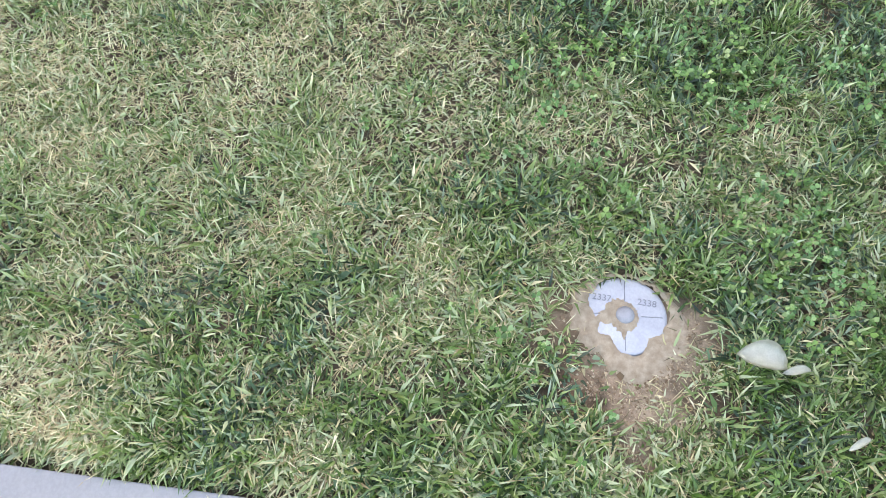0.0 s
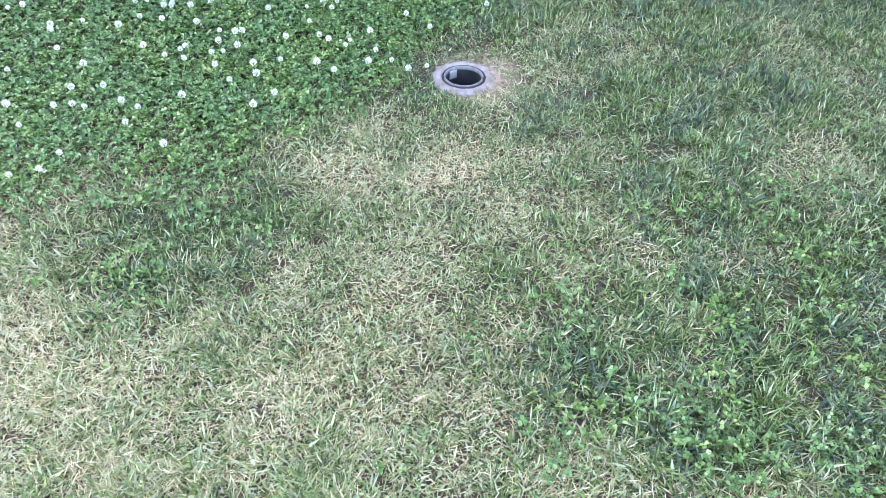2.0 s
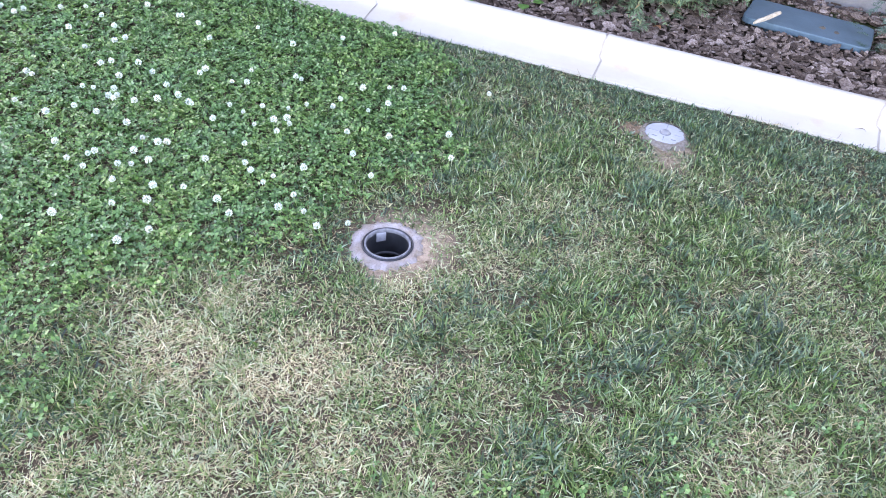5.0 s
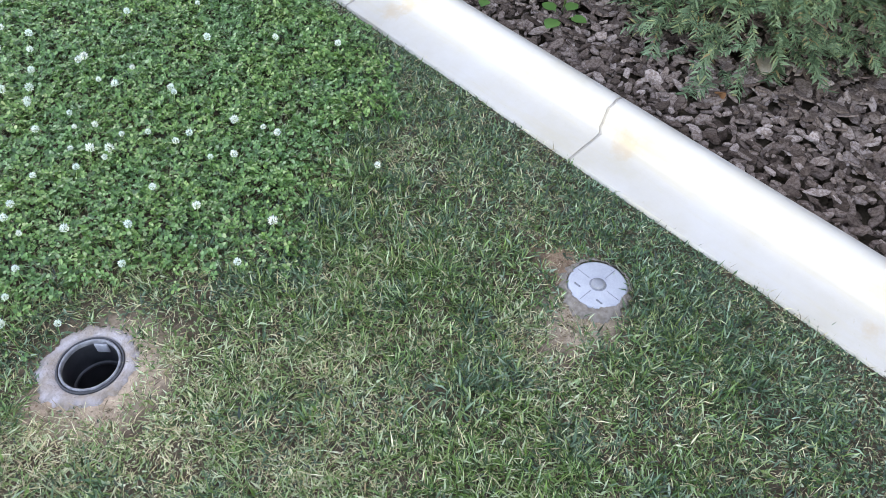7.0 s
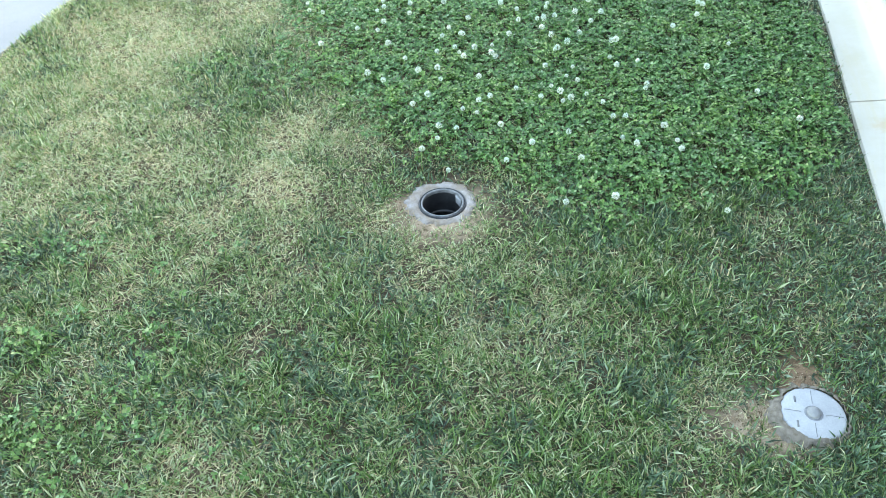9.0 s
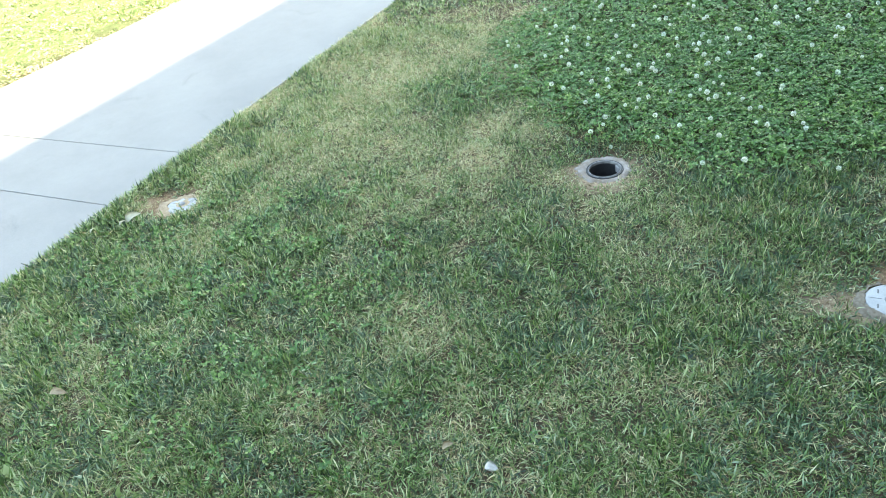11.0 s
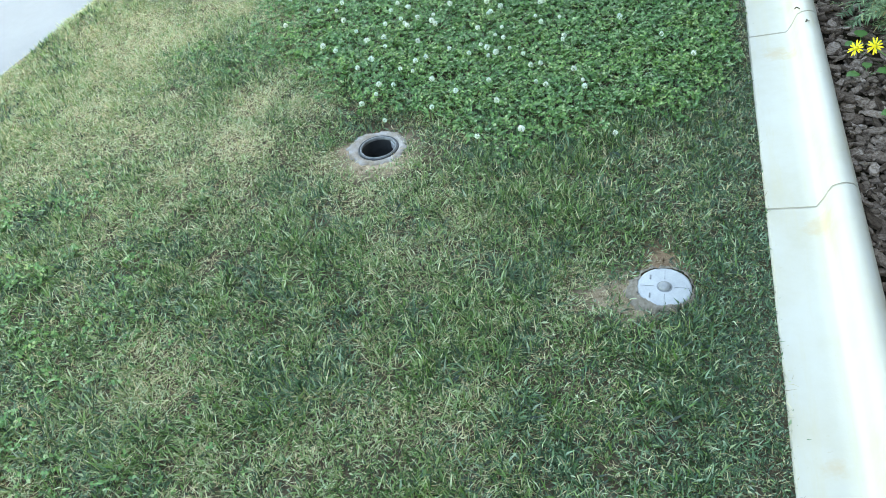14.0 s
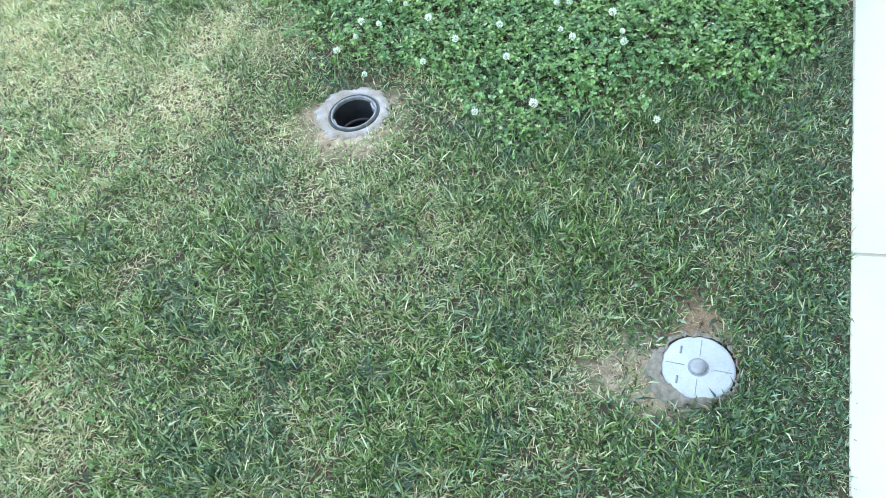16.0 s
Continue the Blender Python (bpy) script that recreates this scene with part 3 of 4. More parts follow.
def tufted(n, x0, x1, y0, y1, per, r):
    """Blades gathered in small tufts: their places, the way out of the tuft, how far out, and each tuft's size and tone."""
    k = n // per
    cx, cy = spread(k, x0, x1, y0, y1)
    m = rng.poisson(per, k)
    big = rng.lognormal(0, 0.24, k)
    ox, oy = rng.normal(0, r, m.sum()), rng.normal(0, r, m.sum())
    b = np.repeat(big, m)
    return np.stack([np.repeat(cx, m) + ox * b, np.repeat(cy, m) + oy * b, np.arctan2(oy, ox), np.hypot(ox, oy) / r, b, np.repeat(rng.random(k), m)])


def build_lawn():
    g = tufted(600000, -2.64, 0.26, -1.15, 1.75, 24, 0.0115)
    x, y = g[0], g[1]
    keep = (x > path_near(y) + 0.004) & (x < kerb_edge(y)) & (rng.random(len(x)) > bareness(x, y) * 1.02)
    keep &= (np.hypot(x - DISC[0], y - DISC[1]) > 0.07) & (np.hypot(x, y) > 0.066) & (np.hypot(x - HOLE[0], y - HOLE[1]) > 0.082)
    keep &= rng.random(len(x)) > 0.62 * clover_density(x, y)
    keep &= rng.random(len(x)) > 0.1 * np.clip((dryness(x, y) - 0.4) / 0.45, 0, 1)
    lawn("lawn_grass", "mown mixed green and straw-coloured lawn grass", g[:, keep], 0.0258, 0.0028)
    g = tufted(120000, -2.66, 0.26, 1.70, 4.6, 9, 0.013)
    x, y = g[0], g[1]
    keep = (x > path_near(y) - 0.005) & (x < 0.226) & (rng.random(len(x)) > 0.6 * clover_density(x, y))
    lawn("lawn_grass", "mown green lawn grass running along the path", g[:, keep], 0.027, 0.004)
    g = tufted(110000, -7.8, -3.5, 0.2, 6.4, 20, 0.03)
    # paler blade mix: part of this lawn's sunshine is put into its colour
    lawn("lawn_grass", "sunlit lawn beyond the path, coloured yellow-green for the sun", g[:, g[0] < path_far(g[1]) + 0.01], 0.03, 0.009, 0.42, 0.35)
    # fuller edges along the path and the kerb
    g = tufted(15000, 0, 1, -1.1, 3.2, 12, 0.01)
    g[0] = path_near(g[1]) + np.abs(rng.normal(0, 0.03, g.shape[1])) + 0.016
    lawn("lawn_grass", "ragged lawn edge hanging over the path", g, 0.025, 0.0027)
    g = tufted(19000, 0.03, 0.24, -1.1, 2.2, 12, 0.008)
    lawn("lawn_grass", "short dense grass along the kerb", g[:, g[0] < kerb_edge(g[1])], 0.022, 0.0022)
    for x0, x1, y0, y1, n in ((-2.75, 0.26, -1.8, -1.1, 22000), (-2.75, 0.26, -4.8, -1.05, 22000), (-7.6, -4.0, -4.8, 0.25, 16000), (-2.6, 0.26, 4.5, 6.2, 10000)):
        g = tufted(n, x0, x1, y0, y1, 12, 0.03)
        keep = (g[0] < path_far(g[1]) + 0.01) if x0 < -4 else (g[0] > path_near(g[1]) - 0.005) & (g[0] < 0.224)
        lawn("lawn_grass", "mown lawn grass beyond the clover and the path", g[:, keep], 0.042, 0.012, 0.0, 0.1)
    # flat dead thatch between the blades
    n = 250000
    x, y = spread(n, -2.6, 0.23, -1.1, 2.0)
    keep = (x > path_near(y)) & (rng.random(n) > bareness(x, y) * 0.45) & (rng.random(n) > 0.6 * clover_density(x, y))
    keep &= (np.hypot(x - DISC[0], y - DISC[1]) > 0.062) & (np.hypot(x, y) > 0.062) & (np.hypot(x - HOLE[0], y - HOLE[1]) > 0.075)
    keep &= rng.random(n) < 0.42 + 0.9 * dryness(x, y) ** 1.5 * (1 - 0.75 * bareness(x, y))
    x, y = x[keep], y[keep]
    n = len(x)
    lift = 0.024 * rng.random(n) * np.clip(dryness(x, y) * 1.6, 0, 1) * (1 - bareness(x, y))
    v, q, t, qs, ts = blades(x, y, rng.uniform(0.01, 0.036, n), rng.uniform(0.0007, 0.0018, n), rng.normal(1.35, 0.25, n), rng.normal(0.0, 0.5, n),
                             rng.uniform(0, 6.283, n), (rng.random(n) < 0.08 + 1.2 * dryness(x, y)).astype(np.int32), lift)
    tagged(new("thatch", stuff_mesh("thatch", v, q, t, qs, ts, [THATCH, STRAW])), "dry straw-coloured thatch lying under the grass", "thatch", kind="stuff")


def build_crumbs():
    """Small clods and grit on the bare spots."""
    n = 8000
    k = np.where(rng.random(n) < 0.4, 0, rng.integers(0, len(BARE), n))
    spot = np.array([(b[0], b[1], b[2]) for b in BARE])[k]
    a, r = rng.uniform(0, 6.283, n), np.abs(rng.normal(0, 0.75, n)) * spot[:, 2]
    x, y = spot[:, 0] + r * np.cos(a), spot[:, 1] + r * np.sin(a)
    keep = (np.hypot(x - DISC[0], y - DISC[1]) > 0.06) & (np.hypot(x, y) > 0.058) & (np.hypot(x - HOLE[0], y - HOLE[1]) > 0.095)
    x, y = x[keep], y[keep]
    n = len(x)
    z = ground_z(x, y)
    s = rng.lognormal(math.log(0.0008), 0.5, n)
    P = np.empty((n, 6, 3), np.float32)
    for i, (u, v, w) in enumerate(((1, 0, 0), (0, 1, 0), (-1, 0, 0), (0, -1, 0), (0, 0, 0.8), (0, 0, -0.8))):
        P[:, i] = np.stack([x + (u + rng.normal(0, 0.3, n)) * s, y + (v + rng.normal(0, 0.3, n)) * s, z + (w + 0.4) * s], 1)
    base = (np.arange(n) * 6)[:, None]
    tris = np.concatenate([base + [i, (i + 1) % 4, 4] for i in range(4)] + [base + [(i + 1) % 4, i, 5] for i in range(4)], 1).reshape(-1, 3)
    me = stuff_mesh("soil_crumbs", P.reshape(-1, 3), np.empty((0, 4), np.int32), tris, np.empty(0, np.int32), np.zeros(len(tris), np.int32), [CRUMB], False)
    tagged(new("soil_crumbs", me), "brown grit and small clods on the bare soil", "soil", kind="stuff")


def build_clover():
    """Three-part leaves on short stalks, each leaflet folded a little along its middle."""
    n = 230000
    x, y = spread(n, -2.45, 0.2, -1.0, 3.0)
    d = clover_density(x, y)
    near = np.where(y < 1.6, 1.0, 0.55)
    keep = (rng.random(n) < d * near * (0.5 + 0.3 * wave(x, y, 60, 71) + 0.4 * wave(x, y, 150, 72))) & (np.hypot(x - HOLE[0], y - HOLE[1]) > 0.1) & (np.hypot(x - DISC[0], y - DISC[1]) > 0.12)
    x, y, d = x[keep], y[keep], d[keep]
    n = len(x)
    size = rng.uniform(0.0042, 0.0082, n) * np.where(y > 1.6, 1.25, 1)
    z = ground_z(x, y) + rng.uniform(0.01, 0.03, n) * (0.6 + 0.4 * d) + 0.005 * wave(x, y, 60, 71) + 0.006 * wave(x, y, 150, 72)
    rot = rng.uniform(0, 6.283, n)
    tx, ty = rng.normal(0, 0.38, n), rng.normal(0, 0.38, n)
    vs = []
    shape = [(0.0, 0.0, 0.0), (0.5, 0.5, 0.13), (1.02, 0.42, 0.1), (1.08, 0.0, -0.03), (1.02, -0.42, 0.1), (0.5, -0.5, 0.13)]
    fold = rng.uniform(0.3, 1.8, n)
    for k in range(3):
        a = rot + k * 2.094 + rng.normal(0, 0.12, n)
        ca, sa = np.cos(a), np.sin(a)
        P = np.empty((n, 6, 3), np.float32)
        for i, (u, w, h) in enumerate(shape):
            lx, ly = (u * ca - w * sa) * size, (u * sa + w * ca) * size
            P[:, i] = np.stack([x + lx, y + ly, z + h * fold * size + lx * tx + ly * ty], 1)
        vs.append(P)
    V = np.stack(vs, 1).reshape(-1, 3)
    base = (np.arange(n * 3) * 6)[:, None]
    quads = np.concatenate([base + [0, 3, 2, 1], base + [0, 5, 4, 3]], 1).reshape(-1, 4)
    tris = np.empty((0, 3), np.int32)
    me = stuff_mesh("clover", V, quads, tris, np.zeros(len(quads), np.int32), np.zeros(len(tris), np.int32), [CLOVER], False)
    tagged(new("clover", me), "dense dark green three-leaved white clover", "clover", kind="stuff")


FLOWERS = [(-0.132, 0.491), (-0.24, 0.75), (-0.23, 0.71), (-0.272, 0.817), (-0.48, 0.93), (-0.51, 0.99), (-0.58, 0.97), (-0.54, 0.89), (-0.6, 0.89), (-0.76, 1.1),
           (-0.83, 1.14), (-0.88, 1.21), (-0.94, 1.19), (-0.94, 1.11), (-1.02, 1.04), (-0.74, 0.89), (-0.69, 0.76), (-0.76, 0.8), (-0.85, 0.73), (-0.84, 0.67),
           (-0.8, 0.72), (-0.795, 0.585), (-0.65, 0.6), (-0.47, 0.64), (-0.38, 0.51), (-0.49, 0.46), (-0.53, 1.28), (-0.56, 1.22), (-0.43, 1.14), (-0.35, 1.13),
           (-0.16, 1.11), (-0.65, 1.37), (-0.5, 1.35), (-0.74, 1.4), (-0.47, 1.61), (-0.16, 1.51), (-0.09, 1.28), (-1.03, 2.03), (-0.81, 1.98), (-0.68, 1.81),
           (-1.14, 1.75), (-1.42, 1.32), (-1.3, 1.09), (-1.11, 0.95), (-0.36, 2.23), (-0.87, 0.62)]


def build_flowers():
    """Round white clover heads of many small upright florets."""
    def head(seed):
        r = random.Random(seed)
        v, f = [], []
        for i in range(46):
            zz = 1 - 1.75 * (i + 0.5) / 46
            a = i * 2.39996 + r.uniform(-0.2, 0.2)
            rr = math.sqrt(max(0, 1 - zz * zz))
            d = Vector((rr * math.cos(a), rr * math.sin(a), zz)).normalized()
            u = d.orthogonal().normalized()
            w = d.cross(u)
            c0 = d * 0.0022
            tip = d * 0.0078 * r.uniform(0.85, 1.12) + Vector((0, 0, 0.0012))
            b = len(v)
            for k in range(4):
                an = k * math.pi / 2
                v.append(c0 + (d * 0.0028) + (u * math.cos(an) + w * math.sin(an)) * 0.0013)
            v.append(tip)
            for k in range(4):
                f.append((b + k, b + (k + 1) % 4, b + 4))
        return mesh_from("head", v, f, [PETALW], smooth=False)

    heads = [head(s) for s in range(3)]
    stem = tube([(0.001, 0.001, -0.055), (0.001, 0, -0.02), (0, 0, 0.001)], [0.0009, 0.0008, 0.0008], 5)
    first = thing("clover_flower", pose(0, 0, 0), "white round clover flower head among the leaves", "flower", "clover flowers")
    stem_ob = part("stem", stem, STEM, first)
    head_ob = new("head", heads[0])
    head_ob.parent = first
    r = random.Random(5)
    spots = list(FLOWERS)
    while len(spots) < 225:
        x, y = r.uniform(-1.6, 0.15), r.uniform(0.65, 2.7)
        c = float(clover_density(np.array([x]), np.array([y]))[0])
        if r.random() < c * (1.0 if x < -0.3 else 0.3) * (1.0 if y > 1.0 else 0.5) * (0.5 + 0.5 * math.sin(x * 5 + y * 3) ** 2):
            spots.append((x, y))
    for i, (x, y) in enumerate(spots):
        m = pose(x, y, (0.027 if i == 21 else r.uniform(0.047, 0.063)) + float(ground_z(np.array([x]), np.array([y]))[0]), r.uniform(-20, 20), r.uniform(-20, 20), r.uniform(0, 360))
        s = r.uniform(0.85, 1.4)
        if i == 0:
            first.matrix_world = m
            continue
        c = copy_thing(first, m)
        c.scale = (s, s, s)
        for ch in c.children:
            if ch.name.startswith("head"):
                ch.data = heads[i % 3]


# ---- markers and vase ----
def text_mesh(body, size):
    cu = bpy.data.curves.new("digits", "FONT")
    cu.body, cu.size, cu.align_x, cu.align_y, cu.extrude = body, size, "CENTER", "CENTER", 0.0002
    ob = bpy.data.objects.new("digits", cu)
    scene.collection.objects.link(ob)
    me = bpy.data.meshes.new_from_object(ob.evaluated_get(bpy.context.evaluated_depsgraph_get()))
    bpy.data.objects.remove(ob)
    me.materials.append(INK)
    return me


def build_marker(x, y, z, rad, turn, label, numbers):
    mk = thing("survey_marker", pose(x, y, z, 0, 0, turn), label, "marker", "lawn markers")
    part("plate", lathe([(0, 0.003), (rad * 0.9, 0.003), (rad * 0.975, 0.002), (rad, -0.001), (rad * 0.99, -0.02), (0, -0.02)], 64, 0.012, x), MARKER, mk)
    part("pin", lathe([(0, 0.0105), (0.006, 0.0102), (0.0105, 0.0085), (0.0125, 0.006), (0.0128, 0.003)], 28), PIN, mk, "grey domed metal pin")
    part("washer", lathe([(0.0128, 0.0038), (0.0155, 0.0038), (0.0165, 0.003)], 28), INK, mk)
    for k in range(4):
        bm = box(0.0009, rad * 0.5, 0.0006, 0)
        a = k * math.pi / 2
        ob = part("score_line", bm, INK, mk)
        ob.location = (-math.sin(a) * rad * 0.63, math.cos(a) * rad * 0.63, 0.0032)
        ob.rotation_euler = (0, 0, a)
    for body, (px, py, turn_deg) in numbers:
        if body:
            ob = new("digits", text_mesh(body, 0.0132))
            ob.parent = mk
        else:
            ob = part("digits", box(0.014, 0.0035, 0.0005, 0), INK, mk)
        ob.location, ob.rotation_euler = (px, py, 0.0034), (0, 0, radians(turn_deg))
    return mk


def build_sand(x, y, z, inner, outer, profile, mat, label, seed):
    """A thin uneven sheet of sand round a centre. inner, outer: radius by angle; profile: share of the way out and height."""
    seg = 120
    v, f = [], []
    for k in range(seg):
        a = 360.0 * k / seg
        c, s2 = math.cos(radians(a)), math.sin(radians(a))
        r0 = float(np.interp(a, *zip(*inner), period=360)) * (1 + (len(inner) > 1) * 0.06 * noise.noise((c * 6, s2 * 6, seed)) + (len(inner) > 1) * 0.07 * noise.noise((c * 19, s2 * 19, seed)))
        r1 = max(r0 + 0.004, float(np.interp(a, *zip(*outer), period=360)) * (1 + 0.22 * noise.noise((c * 5, s2 * 5, seed + 3)) + 0.12 * noise.noise((c * 17, s2 * 17, seed))))
        for q, h in profile:
            r = r0 + (r1 - r0) * q
            v.append((r * c, r * s2, h + (0.0012 * noise.noise((r * c * 60, r * s2 * 60, seed)) if 0 < q < 1 else 0)))
    n = len(profile)
    for k in range(seg):
        for i in range(n - 1):
            f.append((k * n + i, k * n + i + 1, (k + 1) % seg * n + i + 1, (k + 1) % seg * n + i))
    ob = new("sand", mesh_from("sand", v, f, [mat]))
    ob.location = (x, y, z)
    return tagged(ob, label, "sand", kind="stuff")


def build_vase():
    v = thing("sunken_vase", pose(HOLE[0], HOLE[1], -0.018), "empty black plastic flower vase sunk in the lawn", "vase")
    part("tube", lathe([(0.0495, 0.001), (0.049, -0.01), (0.047, -0.17), (0.044, -0.178), (0, -0.18)], 56), PLASTIC, v)
    part("inner_rim", lathe([(0.0488, -0.004), (0.0485, 0.003), (0.0495, 0.0055), (0.0525, 0.0055), (0.0535, 0.003), (0.0535, -0.004)], 56, 0.02, 5), DUSTY, v, "dusty grey inner rim")
    part("outer_rim", lathe([(0.0537, -0.004), (0.0542, 0.001), (0.0552, 0.004), (0.0578, 0.004), (0.059, 0.001), (0.059, -0.02)], 56), PLASTIC, v, "black outer rim")
    part("inner_ring", lathe([(0.0485, -0.06), (0.044, -0.062), (0.044, -0.066), (0.0478, -0.068)], 56), PLASTIC, v)
    for a in (44, 222):
        bm = box(0.004, 0.024, 0.024, 0.0015)
        ob = part("tab", bm, TABGREY, v, "grey locking tab")
        ob.location = (0.0465 * math.cos(radians(a)), 0.0465 * math.sin(radians(a)), -0.014)
        ob.rotation_euler = (0, 0, radians(a))
    part("mud", lathe([(0, -0.160), (0.02, -0.163), (0.0475, -0.168)], 30, 0.1), SAND, v, "brown mud on the vase floor")
    build_sand(HOLE[0], HOLE[1], -0.018, [(0, 0.0588)], [(0, 0.088), (60, 0.088), (120, 0.094), (180, 0.1), (240, 0.09), (300, 0.088)],
               [(0, 0.001), (0.08, 0.003), (0.3, 0.006), (0.6, 0.004), (0.85, 0.0), (1, -0.012)], COLLAR, "pale dusty sand packed round the vase rim", 3)


# ---- planting bed ----
def build_mulch():
    """Flat broken bark chips, heaped on one another."""
    n = 15000
    x, y = spread(n, 0.415, 1.265, -1.4, 2.7)
    lay = rng.random(n)
    z = 0.01 + 0.022 * lay + 0.012 * wave(x, y, 12, 61)
    ln = np.clip(rng.lognormal(math.log(0.0138), 0.42, n), 0.004, 0.03)
    wd = ln * rng.uniform(0.35, 0.75, n)
    th = rng.uniform(0.0013, 0.0035, n)
    az = rng.uniform(0, 6.283, n)
    e1, e2 = rng.normal(0, 0.2, n), rng.normal(0, 0.2, n)
    z = np.where((np.abs(x - 1.0) < 0.15) & (np.abs(y + 0.34) < 0.24), 0.0, z)
    outline = [(-1, -0.25), (-0.5, -0.8), (0.35, -0.9), (1, -0.2), (0.8, 0.55), (-0.1, 0.95), (-0.85, 0.5)]
    k = len(outline)
    P = np.empty((n, 2 * k, 3), np.float32)
    for i, (u, w) in enumerate(outline):
        lu = u * ln * rng.uniform(0.75, 1.2, n)
        lw = w * wd * rng.uniform(0.75, 1.2, n)
        for s, top in ((0, 1), (1, -1)):
            gx, gy = (lu * np.cos(az) - lw * np.sin(az)), (lu * np.sin(az) + lw * np.cos(az))
            cup = -0.15 * np.abs(lw)
            f = 0.9 if top > 0 else 1.0
            P[:, i + s * k] = np.stack([x + gx * f, y + gy * f, z + gx * e1 + gy * e2 + top * th + cup], 1)
    P[:, :, 0] = np.maximum(P[:, :, 0], 0.414)
    base = (np.arange(n) * 2 * k)[:, None]
    quads = np.concatenate([base + [i, i + k, (i + 1) % k + k, (i + 1) % k] for i in range(k)], 1).reshape(-1, 4)
    tris = np.concatenate([base + [0, i, i + 1] for i in range(1, k - 1)], 1).reshape(-1, 3)
    me = stuff_mesh("bark_mulch", P.reshape(-1, 3), quads, tris, np.zeros(len(quads), np.int32), np.zeros(len(tris), np.int32), [BARK], False)
    tagged(new("bark_mulch", me), "grey-brown broken bark mulch covering the bed", "mulch", kind="stuff")


def build_valve_box():
    b = thing("valve_box", pose(1.0, -0.34, 0.026, 0, 3, -6), "blue-green plastic irrigation box lid lying in the mulch", "valve box")
    bm = box(0.255, 0.44, 0.022, 0)
    bmesh.ops.bevel(bm, geom=[e for e in bm.edges if abs(e.verts[0].co.z - e.verts[1].co.z) > 0.01], offset=0.04, segments=6, affect="EDGES", profile=0.5)
    bmesh.ops.bevel(bm, geom=[e for e in bm.edges if e.verts[0].co.z > 0.01 and e.verts[1].co.z > 0.01], offset=0.004, segments=2, affect="EDGES", profile=0.5)
    part("lid", bm, LID, b, smooth=False)
    ob = part("body", box(0.18, 0.36, 0.05, 0.004), LID, b)
    ob.location = (0, 0, -0.034)
    for px, py, r in ((-0.03, -0.05, 0.014), (-0.045, -0.1, 0.012), (-0.01, 0.12, 0.009)):
        bm = lathe([(0, 0.002), (r * 0.7, 0.002), (r, 0)], 12, 0.5, px * 90)
        ob = part("dirt_crumb", bm, TWIG, b, "dark bark crumb")
        ob.location = (px, py, 0.0112)


def feather(r, size):
    """One pinnate leaf, its narrow lobes in pairs along a midrib; the leaf lies along +x."""
    v, f = [], []

    def strip(p, q, w, drop):
        b = len(v)
        p, q = Vector(p), Vector(q)
        side = (q - p).cross(Vector((0, 0, 1))).normalized() * w
        mid = (p + q) / 2 + Vector((0, 0, drop))
        v.extend([p - side * 0.6, p + side * 0.6, mid - side, mid + side, q + Vector((0, 0, drop * 0.3))])
        f.extend([(b, b + 1, b + 3, b + 2), (b + 2, b + 3, b + 4)])

    strip((0, 0, 0), (size, 0, -size * 0.12), size * 0.022, size * 0.05)
    for i in range(10):
        u = 0.2 + 0.08 * i
        for s in (1, -1):
            if r.random() < 0.12:
                continue
            ll = size * (0.33 - 0.2 * abs(u - 0.5)) * r.uniform(0.55, 1.3)
            u2 = u + r.uniform(-0.04, 0.04)
            strip((size * u2, 0, size * 0.04 * (1 - abs(2 * u - 1))), (size * u2 + ll * r.uniform(0.4, 0.85), s * ll * r.uniform(0.5, 0.85), size * r.uniform(-0.1, 0.08)), size * 0.027, 0.003)
    return v, f


